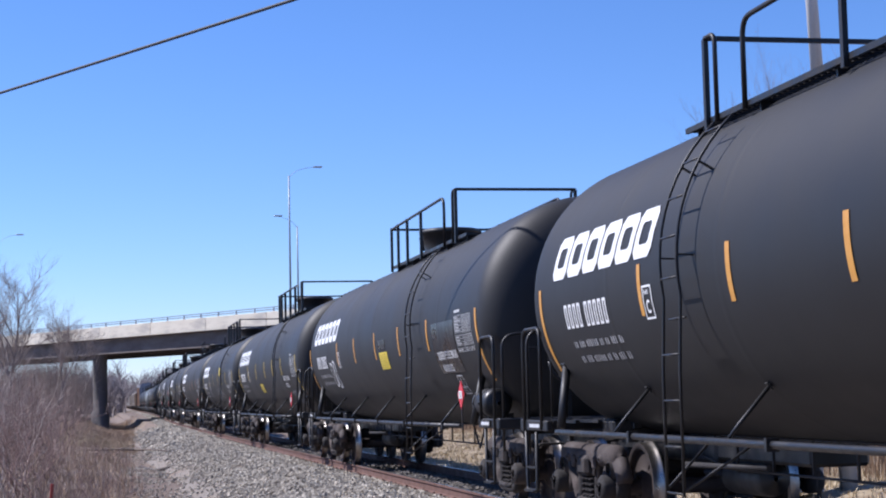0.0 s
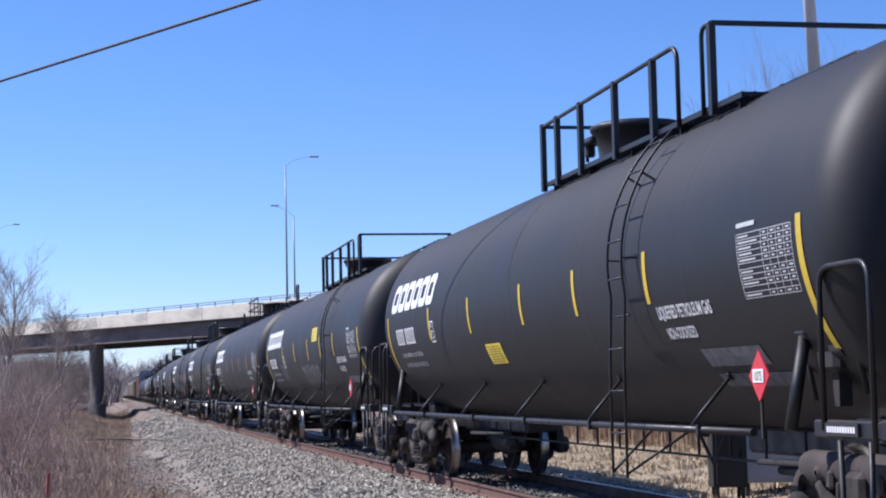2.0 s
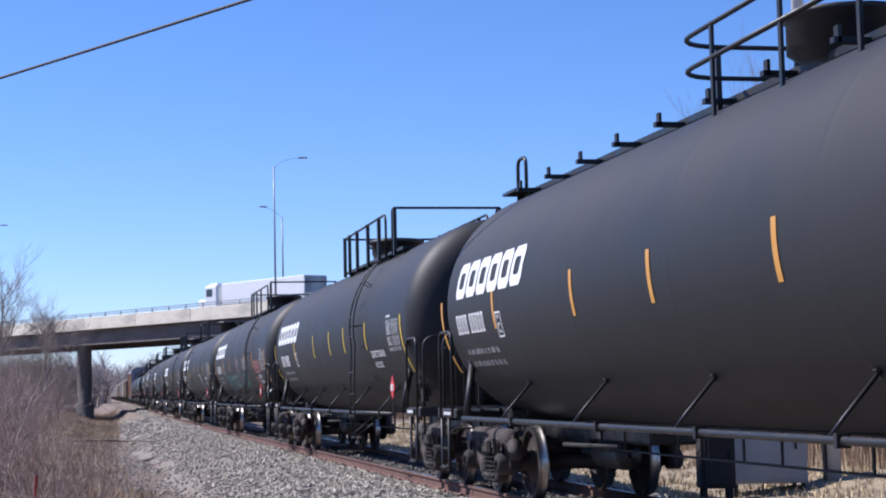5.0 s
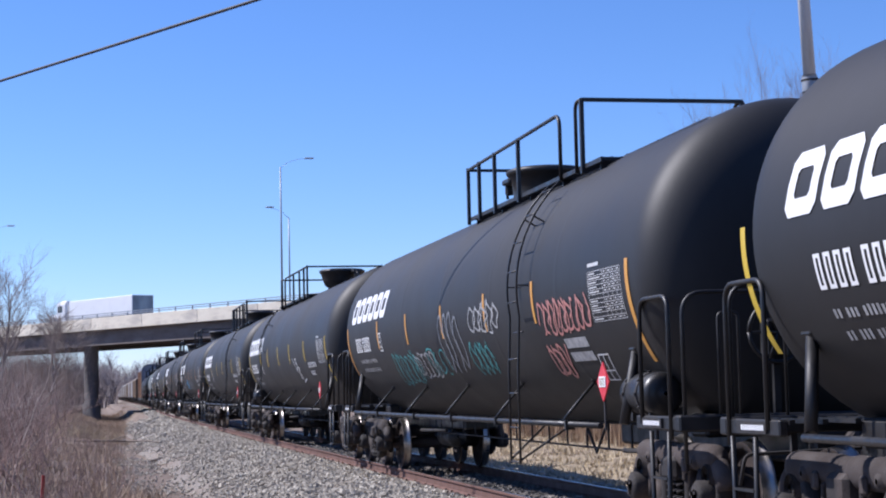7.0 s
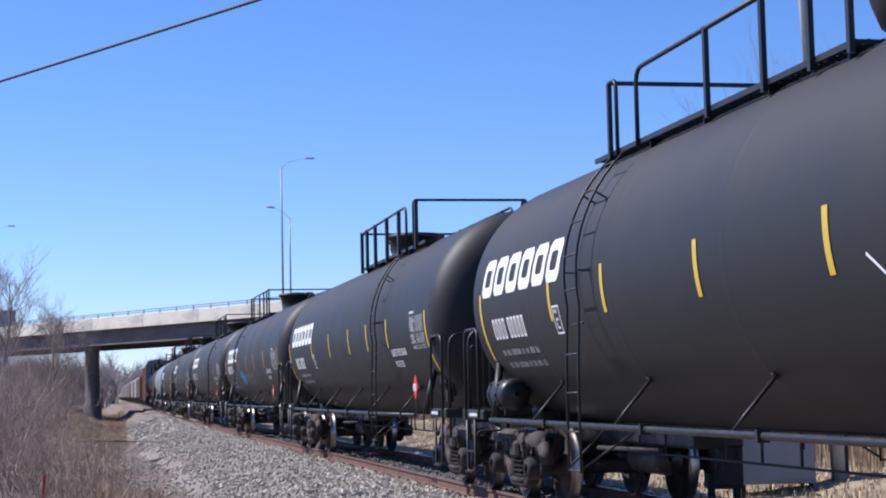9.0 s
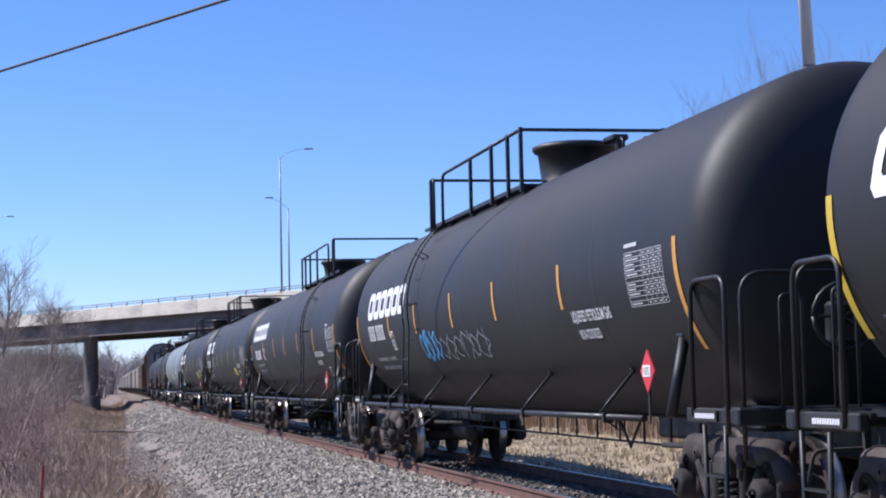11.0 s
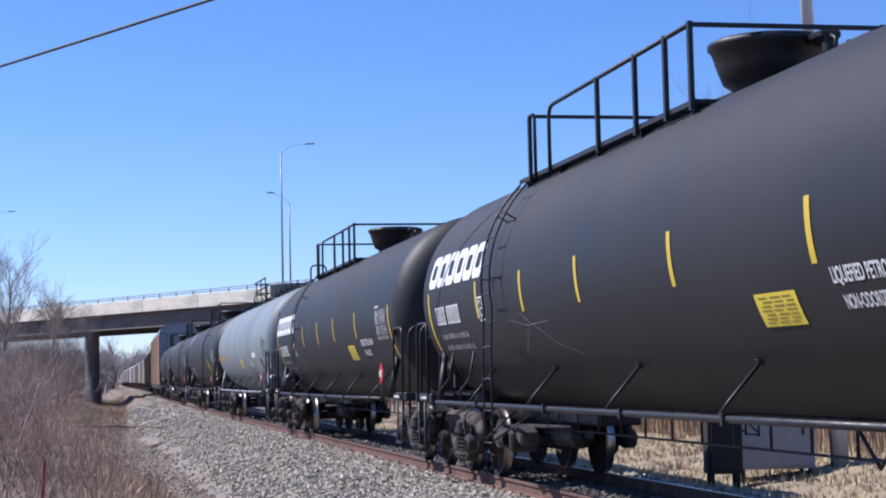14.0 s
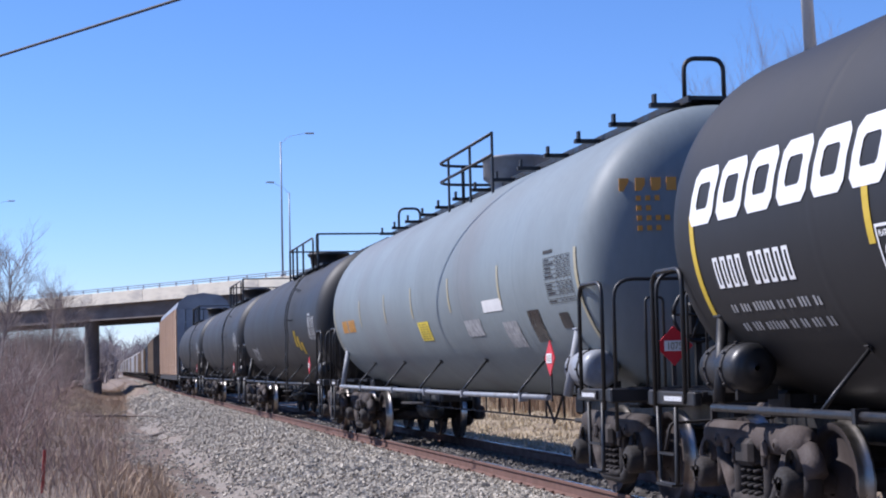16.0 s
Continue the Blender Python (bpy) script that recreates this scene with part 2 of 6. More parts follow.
# ---- mesh helpers ----
class Shape:
    """Vertices and faces gathered from simple solids."""

    def __init__(self):
        self.v, self.f, self.smooth, self.slot = [], [], [], []

    def add(self, verts, faces, smooth=False, slot=0):
        k = len(self.v)
        self.v += [tuple(p) for p in verts]
        self.f += [tuple(i + k for i in f) for f in faces]
        self.smooth += [smooth] * len(faces)
        self.slot += [slot] * len(faces)
        return self

    def box(self, c, s, turn=None, bevel=0.0, slot=0):
        hx, hy, hz = s[0] / 2, s[1] / 2, s[2] / 2
        b = min(bevel, hx * 0.9, hy * 0.9, hz * 0.9)
        if b <= 0:
            vs = [Vector((x, y, z)) for x in (-hx, hx) for y in (-hy, hy) for z in (-hz, hz)]
            fs = [(0, 1, 3, 2), (4, 6, 7, 5), (0, 4, 5, 1), (2, 3, 7, 6), (0, 2, 6, 4), (1, 5, 7, 3)]
        else:
            bm = bmesh.new()
            bmesh.ops.create_cube(bm, size=1)
            bmesh.ops.scale(bm, vec=s, verts=bm.verts)
            bmesh.ops.bevel(bm, geom=bm.edges[:], offset=b, segments=1, affect="EDGES")
            bm.verts.index_update()
            vs = [v.co.copy() for v in bm.verts]
            fs = [tuple(v.index for v in f.verts) for f in bm.faces]
            bm.free()
        m = Matrix.Translation(c) @ (turn.to_4x4() if turn else Matrix())
        return self.add([m @ p for p in vs], fs, False, slot)

    def tube(self, pts, r, n=8, r2=None, caps=True, slot=0, smooth=True):
        """A round bar along a line of points, tapering from r to r2."""
        pts = [Vector(p) for p in pts]
        r2 = r if r2 is None else r2
        vs, fs = [], []
        ref = None
        for i, p in enumerate(pts):
            a, b = pts[max(0, i - 1)], pts[min(len(pts) - 1, i + 1)]
            d = (b - a).normalized()
            if ref is None:
                ref = d.orthogonal().normalized()
            ref = (ref - d * ref.dot(d)).normalized()
            side = d.cross(ref)
            rr = r + (r2 - r) * i / max(1, len(pts) - 1)
            vs += [p + (ref * math.cos(6.28319 * k / n) + side * math.sin(6.28319 * k / n)) * rr for k in range(n)]
        for i in range(len(pts) - 1):
            for k in range(n):
                fs.append((i * n + k, i * n + (k + 1) % n, (i + 1) * n + (k + 1) % n, (i + 1) * n + k))
        self.add(vs, fs, smooth, slot)
        if caps:
            k = len(self.v) - len(vs)
            self.f += [tuple(range(k + n - 1, k - 1, -1)), tuple(range(len(self.v) - n, len(self.v)))]
            self.smooth += [False, False]
            self.slot += [slot, slot]
        return self

    def lathe(self, profile, axis="y", c=(0, 0, 0), n=32, slot=0, smooth=True, closed=False):
        """A profile of (radius, place along the axis) turned about an axis."""
        vs, fs = [], []
        for r, h in profile:
            for k in range(n):
                a = 6.283185307 * k / n
                u, w = r * math.cos(a), r * math.sin(a)
                p = {"x": (h, u, w), "y": (u, h, w), "z": (u, w, h)}[axis]
                vs.append((p[0] + c[0], p[1] + c[1], p[2] + c[2]))
        for i in range(len(profile) - 1):
            for k in range(n):
                q = (i * n + k, (i + 1) * n + k, (i + 1) * n + (k + 1) % n, i * n + (k + 1) % n)
                fs.append(q if axis == "y" else q[::-1])
        if not closed:
            fs.append(tuple(range(n)) if axis != "y" else tuple(range(n - 1, -1, -1)))
            last = (len(profile) - 1) * n
            fs.append(tuple(range(last + n - 1, last - 1, -1)) if axis != "y" else tuple(range(last, last + n)))
        return self.add(vs, fs, smooth, slot)

    def mesh(self, name, *materials):
        me = bpy.data.meshes.new(name)
        me.from_pydata(self.v, [], self.f)
        me.polygons.foreach_set("use_smooth", self.smooth)
        for m in materials:
            me.materials.append(m)
        if len(materials) > 1:
            me.polygons.foreach_set("material_index", self.slot)
        me.update()
        return me


KEPT = {}


def kept(key, make):
    """The mesh made for this key, made once and shared by alike parts."""
    if key not in KEPT:
        KEPT[key] = make()
    return KEPT[key]


def part(name, mesh, parent, at=None, label="", kind=""):
    ob = new(name, mesh)
    ob.parent = parent
    if at is not None:
        ob.matrix_local = at if isinstance(at, Matrix) else pose(*at)
    return tagged(ob, label, kind=kind)


def thing(name, label, category, group="", kind="", at=None):
    ob = new(name)
    ob.empty_display_size = 0.3
    if at is not None:
        ob.matrix_world = at
    return tagged(ob, label, category, group, kind)


def rounded(pts, r, n=4):
    """A line of points with its inner corners rounded."""
    pts = [Vector(p) for p in pts]
    out = [pts[0]]
    for a, p, b in zip(pts, pts[1:], pts[2:]):
        ra = min(r, (a - p).length * 0.45, (b - p).length * 0.45)
        p0, p1 = p + (a - p).normalized() * ra, p + (b - p).normalized() * ra
        out += [p0.lerp(p, t).lerp(p.lerp(p1, t), t) for t in [i / n for i in range(n + 1)]]
    return out + [pts[-1]]


# ---- ground and track ----
TRACK_X = 6.33


def hollow(d, y):
    """How far the side of the bank falls away: towards the bridge, and in one washed-out furrow."""
    side = min(1.0, max(0.0, (-d - 1.7) / 1.2)) * min(1.0, max(0.0, (d + 9.0) / 3.0))
    along = 0.50 * min(1.0, max(0.0, (y - 95) / 60))
    furrow = 0.24 * math.exp(-((y - 64 + 1.5 * (d + 4)) / 3.2) ** 2) * min(1.0, max(0.0, (-d - 2.4) / 0.9)) * min(1.0, max(0.0, (d + 6.0) / 0.8))
    return side * along + furrow


def ground_height(x, y):
    d = x - TRACK_X
    dip = hollow(d, y)
    if d < -1.9:
        z = np.interp(d, [-60, -20, -9, -6.3, -5.0, -3.6, -1.9], [1.2, 0.1, -0.45, -0.58, -0.80, -0.90, -0.55])
        z = z + 0.30 * math.exp(-((d + 7.6) / 1.6) ** 2) * min(1.0, max(0.0, (y - 60) / 30))
    else:
        z = np.interp(d, [-1.9, 1.9, 3.2, 4.5, 8.0, 16.0, 60.0], [-0.30, -0.30, -0.62, -0.66, -0.35, 0.5, 1.6])
    bump = 0.10 * noise.noise((x * 0.35, y * 0.2, 3.1)) + 0.05 * noise.noise((x * 1.3, y * 0.9, 7.7))
    return float(z - dip + bump * min(1.0, max(0.0, (abs(d + 0.3) - 3.6) / 1.5)))


def sheet(name, xs, ys, height, mat, smooth=True):
    s = Shape()
    vs = [(x, y, height(x, y)) for y in ys for x in xs]
    w = len(xs)
    fs = [(j * w + i, j * w + i + 1, (j + 1) * w + i + 1, (j + 1) * w + i) for j in range(len(ys) - 1) for i in range(w - 1)]
    return s.add(vs, fs, smooth).mesh(name, mat)


near_x = [TRACK_X + d for d in (-2500, -900, -300, -120, -60, -35, -24, -18, -14, -11)] + list(np.arange(-4.2, 17.0, 0.4)) + [TRACK_X + d for d in (12, 15, 20, 28, 45, 90, 250, 900, 2500)]
near_y = [-900, -300, -100, -40, -15, -5, 5] + list(np.arange(10, 90, 0.8)) + list(np.arange(90, 260, 5)) + [280, 320, 380, 480, 700, 1200, 2600, 4200]
tagged(new("ground", sheet("ground", near_x, near_y, ground_height, SOIL)), "dry brown winter grass and bare soil beside the railway", "ground", kind="structure")


def bed_height(x, y):
    d = x - TRACK_X
    toe = 0.42 * noise.noise((y * 0.11, 2.3, 0.4)) + 0.2 * noise.noise((y * 0.45, 7.1, 0.4))
    z = np.interp(d + toe * min(1.0, max(0.0, (-d - 2.6) / 1.0)), [-4.9, -3.9, -3.2, -1.75, 1.75, 3.3], [-1.2, -0.80, -0.50, -0.19, -0.19, -0.75]) - hollow(d, y)
    edge = min(1.0, max(0.0, (abs(d) - 1.5) / 0.8))
    return float(z + edge * (0.10 * noise.noise((x * 0.8, y * 0.5, 1.7)) + 0.05 * noise.noise((x * 2.6, y * 2.1, 5.2))))


def swing(y):
    """How steeply the line runs to the right at y, far along under the bridge and beyond."""
    return float(np.interp(y, [80, 170, 300], [0, 0.022, 0.009]))


SWING = np.cumsum([2.0 * swing(2.0 * k - 1.0) for k in range(1, 600)])


def bend(y):
    return float(np.interp(y, 2.0 * np.arange(1, 600), SWING))


def ballast_mesh(*a):
    me = sheet(*a)
    for v in me.vertices:
        v.co.x += bend(v.co.y)
    return me


bed = tagged(new("ballast_bed", ballast_mesh("ballast_bed", list(np.arange(TRACK_X - 4.9, TRACK_X + 3.31, 0.205)), [-60, -20, 0] + list(np.arange(10, 80, 0.4)) + list(np.arange(80, 260, 2.5)) + [270, 300, 350, 400, 450, 500, 550, 600, 650, 700, 800, 850], bed_height, BALLAST_BED)),
             "raised bed of crushed grey stone ballast under the track", "ballast", kind="structure")


def rail(name, x):
    """A flat-bottomed rail with a polished running surface."""
    prof = [(-0.07, -0.175), (0.07, -0.175), (0.07, -0.165), (0.012, -0.14), (0.010, -0.05), (0.036, -0.035), (0.036, -0.006), (0.028, 0.0), (-0.028, 0.0), (-0.036, -0.006), (-0.036, -0.035), (-0.010, -0.05), (-0.012, -0.14), (-0.07, -0.165)]
    s = Shape()
    n = len(prof)
    ys = [-60, 0, 30, 60, 80, 95, 110, 130, 150, 170, 190, 210, 230, 300, 350, 400, 450, 500, 550, 600, 650, 700, 800, 850]
    vs = [(px + bend(y), y, pz) for y in ys for px, pz in prof]
    for j in range(len(ys) - 1):
        for k in range(n):
            s.slot.append(1 if k == 7 else 0)
    fs = [(j * n + k, j * n + (k + 1) % n, (j + 1) * n + (k + 1) % n, (j + 1) * n + k) for j in range(len(ys) - 1) for k in range(n)]
    slots = list(s.slot)
    s.slot = []
    s.add(vs, fs)
    s.slot = slots
    ob = new(name, s.mesh(name, RAIL_RUST, RAIL_TOP))
    ob.location = (x, 0, 0)
    return ob


track = thing("railway_track", "single railway track of rusty brown rails on dark timber sleepers", "railway track", kind="structure")
for side in (-1, 1):
    r = rail("rail", TRACK_X + side * 0.755)
    r.parent = track
    tagged(r, "rust-brown steel rail with a polished head")


# ---- road bridge over the track ----
bridge = thing("road_bridge", "concrete road bridge with pale parapet on dark steel girders", "bridge", kind="structure", at=pose(6.65, 167.95, 0, 0, 0, -60.66))
LEFT_END, RIGHT_END = -175.0, 120.0
s = Shape()
s.box(((LEFT_END + RIGHT_END) / 2, 6.0, 8.44), (RIGHT_END - LEFT_END, 11.4, 0.24), bevel=0.02)
part("deck", s.mesh("deck", ASPHALT), bridge, label="asphalt road deck of the bridge")
for name, y0 in (("parapet", 0.15), ("parapet", 11.85)):
    for k in range(29):
        x0 = LEFT_END + 2.0 + k * 10.0
        me = kept("parapet", lambda: Shape().box((5.0, 0, 8.875), (9.97, 0.30, 1.25), bevel=0.03).mesh("parapet", CONCRETE))
        part(name, me, bridge, (x0, y0, 0), "pale concrete parapet panel" if k == 0 else "")
for y0 in (0.75, 4.2, 7.8, 11.25):
    s = Shape()
    L = RIGHT_END - LEFT_END
    s.box((LEFT_END + L / 2, y0, 8.285), (L, 0.55, 0.07)).box((LEFT_END + L / 2, y0, 7.50), (L, 0.05, 1.52)).box((LEFT_END + L / 2, y0, 6.72), (L, 0.6, 0.07))
    for k in range(24):
        s.box((LEFT_END + 1.5 + 12.0 * k, y0 + 0.12, 7.5), (0.04, 0.2, 1.4))
    part("girder", s.mesh("girder", GIRDER), bridge, label="dark weathered steel girder")
for y0 in (0.15, 11.85):
    for z in (9.70, 9.90):
        part("bridge_rail", Shape().box(((LEFT_END + RIGHT_END) / 2, y0, z), (RIGHT_END - LEFT_END, 0.09, 0.075)).mesh("bridge_rail", ALUMINIUM), bridge, label="galvanised guard rail along the parapet")
    for k in range(98):
        me = kept("rail_post", lambda: Shape().box((0, 0, 9.68), (0.10, 0.10, 0.52), bevel=0.012).box((0, 0, 9.52), (0.22, 0.2, 0.05)).mesh("rail_post", ALUMINIUM))
        part("rail_post", me, bridge, (LEFT_END + 1.0 + 3.0 * k, y0, 0))
# pier columns, with the deck's shade put into their colour
def pier_mesh():
    q = Shape()
    for y0 in (0.75, 4.2, 7.8, 11.25):
        x0 = -1.779 * (y0 - 0.75)
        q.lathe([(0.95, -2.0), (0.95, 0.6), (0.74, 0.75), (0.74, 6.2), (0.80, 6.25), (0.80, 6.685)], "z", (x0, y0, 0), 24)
    return q.mesh("pier", SHADED_CONCRETE)
for x0 in (-14.3, 22.0, 58.4, 94.8, -50.8, -87.2, -123.6, -160.0):
    part("pier", kept("pier", pier_mesh), bridge, (x0, 0, 0), "concrete columns of a bridge pier, coloured dark as deck shade")
s = Shape()
s.box((LEFT_END - 2, 6, 3.6), (6, 13, 9.2), bevel=0.1)
part("abutment", s.mesh("abutment", CONCRETE), bridge, label="concrete abutment at the end of the bridge")
s = Shape()
s.box((RIGHT_END + 2, 6, 3.6), (6, 13, 9.2), bevel=0.1)
part("abutment", s.mesh("abutment", CONCRETE), bridge, label="concrete abutment at the end of the bridge")


def street_lamp(x, y, z, height, reach, up, turn, label):
    """A tapered pole with one curved arm and a flat lamp head."""
    lamp = thing("street_lamp", label, "street lamp", "lamps along the bridge", at=pose(x, y, z, 0, 0, turn))
    part("pole", Shape().tube([(0, 0, 0), (0, 0, height)], 0.10, 10, 0.06).mesh("pole", LAMP_METAL), lamp)
    part("base", Shape().box((0, 0, 0.1), (0.4, 0.4, 0.2), bevel=0.03).mesh("base", LAMP_METAL), lamp)
    part("arm", Shape().tube([(0, 0, height - 0.1), (reach * 0.3, 0, height + up * 0.55), (reach * 0.65, 0, height + up * 0.85), (reach, 0, height + up)], 0.02, 8, 0.014).mesh("arm", LAMP_METAL), lamp)
    part("lamp_head", Shape().box((reach + 0.3, 0, height + up), (0.85, 0.3, 0.13), bevel=0.05).mesh("lamp_head", LAMP_METAL), lamp, label="flat grey lamp head")
    return lamp


def on_bridge(lx, ly, z):
    p = pose(6.65, 167.95, 0, 0, 0, -60.66) @ Vector((lx, ly, z))
    return p.x, p.y, p.z


street_lamp(*on_bridge(20.6, 0.15, 9.5), 12.0, 2.3, 0.8, 0, "tall grey street lamp with one arm on the bridge parapet")
street_lamp(*on_bridge(5.66, 11.85, 9.5), 9.4, -2.2, 1.05, 0, "shorter grey street lamp with its arm over the road")
street_lamp(*on_bridge(-36.4, 0.15, 9.5), 10.7, 2.1, 1.0, 0, "grey street lamp on the bridge behind bare trees")


# ---- things beside the track ----
def utility_pole():
    pole = thing("utility_pole", "grey weathered utility pole with a metal sleeve joint", "utility pole", at=pose(13.05, 28.2, -0.7, 0, -2.2, 0))
    part("shaft", Shape().tube([(0, 0, 0), (0, 0, 7.4)], 0.15, 14, 0.125).mesh("shaft", POLE_GREY), pole)
    part("upper_shaft", Shape().tube([(0, 0, 7.35), (0, 0, 12.5)], 0.115, 14, 0.10).mesh("upper_shaft", POLE_GREY), pole)
    part("sleeve", Shape().lathe([(0.135, 7.15), (0.15, 7.2), (0.15, 7.55), (0.128, 7.62)], "z", n=16).mesh("sleeve", ALUMINIUM), pole, label="metal sleeve joint")
    part("conduit", Shape().tube([(-0.165, 0, 0.1), (-0.155, 0, 7.1)], 0.025, 8).mesh("conduit", ALUMINIUM), pole)
    for z in (7.3, 7.52):
        part("band", Shape().lathe([(0.155, z - 0.02), (0.158, z + 0.02)], "z", n=16).mesh("band", DARK_STEEL), pole)


utility_pole()


def overhead_cable():
    a, b = Vector((-1.51, 30.0, 6.91)), Vector((1.83, 24.0, 6.86))
    pts = []
    for k in range(-12, 9):
        u = 0.5 + k * 0.55
        p = a.lerp(b, u)
        p.z += 0.012 * (u - 0.5) ** 2
        pts.append(p)
    tagged(new("overhead_cable", Shape().tube(pts, 0.024, 6).mesh("overhead_cable", CABLE)), "thick black overhead cable sagging across the sky", "cable")


overhead_cable()


def signal_cabinet(x, y, z, w, d, h, mat, label, turn):
    c = thing("signal_cabinet", label, "cabinet", at=pose(x, y, z, 0, 0, turn))
    part("body", Shape().box((0, 0, 0.28 + h / 2), (w, d, h), bevel=0.015).mesh("body", mat), c)
    part("roof", Shape().box((0, 0, 0.28 + h + 0.03), (w + 0.1, d + 0.1, 0.06), bevel=0.015).mesh("roof", mat), c)
    part("door", Shape().box((0, -d / 2 - 0.012, 0.28 + h / 2), (w - 0.12, 0.022, h - 0.12), bevel=0.008).mesh("door", mat), c)
    part("handle", Shape().box((w * 0.35, -d / 2 - 0.04, 0.28 + h / 2), (0.03, 0.04, 0.16), bevel=0.006).mesh("handle", DARK_STEEL), c)
    for sx in (-1, 1):
        for sy in (-1, 1):
            part("leg", kept("leg%.2f" % h, lambda: Shape().box((0, 0, 0.14), (0.07, 0.07, 0.30)).mesh("leg", DARK_STEEL)), c, (sx * (w / 2 - 0.08), sy * (d / 2 - 0.08), 0))


signal_cabinet(11.95, 28.7, -0.66, 1.35, 0.9, 1.35, CABINET, "grey metal signal cabinet on short legs beside the track", -12)
signal_cabinet(10.75, 28.0, -0.68, 0.6, 0.55, 1.15, DARK_STEEL, "small dark metal equipment box on legs", -12)


def stake():
    st = thing("marker_stake", "thin red wooden marker stake in dry grass", "stake", at=pose(-0.80, 29.2, -0.75, 2, 3, 20))
    part("shaft", Shape().box((0, 0, 0.45), (0.05, 0.03, 0.9), bevel=0.006).mesh("shaft", STAKE_RED), st)


stake()


def fallen_log():
    pts = [(-0.9, 72.3, -0.42), (0.0, 72.2, -0.40), (0.9, 72.0, -0.41), (1.9, 71.6, -0.46)]
    lg = thing("fallen_branch", "grey weathered fallen branch lying on the grass", "branch")
    part("limb", Shape().tube(pts, 0.07, 7, 0.035).mesh("limb", WOOD_GREY), lg)
    part("twig", Shape().tube([(0.9, 72.0, -0.40), (1.3, 71.2, -0.25), (1.5, 70.9, -0.2)], 0.025, 5, 0.01).mesh("twig", WOOD_GREY), lg)
    part("twig", Shape().tube([(1.5, 71.8, -0.42), (2.3, 70.4, -0.42), (3.1, 68.8, -0.50)], 0.04, 5, 0.02).mesh("twig", WOOD_GREY), lg)


fallen_log()


def furrow_shade_branch():
    """Dark branch added along the furrow at the bank's foot, as its shadow line."""
    pts = []
    for x, y in ((1.6, 67.0), (2.1, 64.6), (2.7, 62.6), (3.4, 60.2)):
        pts.append((x, y, max(ground_height(x, y), bed_height(x, y)) + 0.05))
    b = thing("fallen_branch", "dark branch added as the shadow line of the furrow", "branch")
    part("limb", Shape().tube(pts, 0.075, 7, 0.04).mesh("limb", FURROW_SHADE_WOOD), b)
    x, y, z = pts[1]
    part("twig", Shape().tube([(x, y, z), (x + 0.5, y + 1.4, z + 0.12), (x + 0.8, y + 3.0, z + 0.06)], 0.03, 5, 0.012).mesh("twig", FURROW_SHADE_WOOD), b)


furrow_shade_branch()


# ---- lorry on the bridge ----
def lorry():
    """Tractor and trailer; the front points along -x of the bridge."""
    t = thing("articulated_lorry", "white box-trailer lorry driving over the road bridge", "lorry", at=pose(6.65, 167.95, 8.56, 0, 0, -60.66) @ pose(0, 4.0, 0))
    part("trailer", Shape().box((-6.6, 0, 2.24), (13.2, 2.55, 2.05), bevel=0.05).mesh("trailer", TRAILER_WHITE), t, label="white box trailer body")
    part("trailer_frame", Shape().box((-6.6, 0, 1.15), (13.0, 1.1, 0.2)).mesh("trailer_frame", DARK_STEEL), t)
    part("rear_door", Shape().box((0.03, 0, 2.24), (0.05, 2.4, 1.9), bevel=0.01).mesh("rear_door", ALUMINIUM), t)
    part("cab", Shape().box((-15.2, 0, 2.05), (2.2, 2.4, 2.4), bevel=0.2).box((-16.9, 0, 1.35), (1.7, 2.1, 1.2), bevel=0.2).mesh("cab", TRAILER_WHITE), t, label="white lorry cab")
    part("fairing", Shape().box((-14.9, 0, 3.2), (1.5, 2.2, 0.4), bevel=0.15).mesh("fairing", TRAILER_WHITE), t)
    part("windscreen", Shape().box((-16.28, 0, 2.5), (0.06, 2.0, 0.8), Matrix.Rotation(radians(-12), 3, "Y"), 0.02).mesh("windscreen", GLASS_DARK), t)
    part("side_window", Shape().box((-15.4, -1.21, 2.5), (1.0, 0.03, 0.7)).mesh("side_window", GLASS_DARK), t)
    tyre = Shape().lathe([(0.30, -0.14), (0.48, -0.15), (0.51, -0.1), (0.51, 0.1), (0.48, 0.15), (0.30, 0.14)], "y", n=20).mesh("wheel", RUBBER)
    for x in (-1.2, -2.5, -12.2, -13.5, -17.0):
        for y in (-1.05, 1.05):
            part("wheel", tyre, t, (x, y, 0.51))
    return t


LORRY = lorry()


# ---- tank cars ----
AXIS, RADIUS, HALF = 2.50, 1.53, 8.62   # tank: height of its axis, radius, half the length of its shell
V_TRAIN = 15.52


def wrapped(u, w, out=0.006):
    """A point of the car side: u along the car (far end +), w the height at which it would stand on an upright wall through the axis."""
    a = (w - AXIS) / RADIUS
    return (-(RADIUS + out) * math.cos(a), u, AXIS + (RADIUS + out) * math.sin(a))


def patch(s, u0, u1, w0, w1, lean=0.0, out=0.006, slot=0):
    """A rectangle of paint or film on the shell; lean shifts its top towards the near end."""
    n = max(1, int(abs(w1 - w0) / 0.07))
    vs, fs = [], []
    for i in range(n + 1):
        w = w0 + (w1 - w0) * i / n
        k = -lean * (w - w0)
        vs += [wrapped(u0 + k, w, out), wrapped(u1 + k, w, out)]
    fs = [(2 * i, 2 * i + 1, 2 * i + 3, 2 * i + 2) for i in range(n)]
    s.add(vs, fs, False, slot)


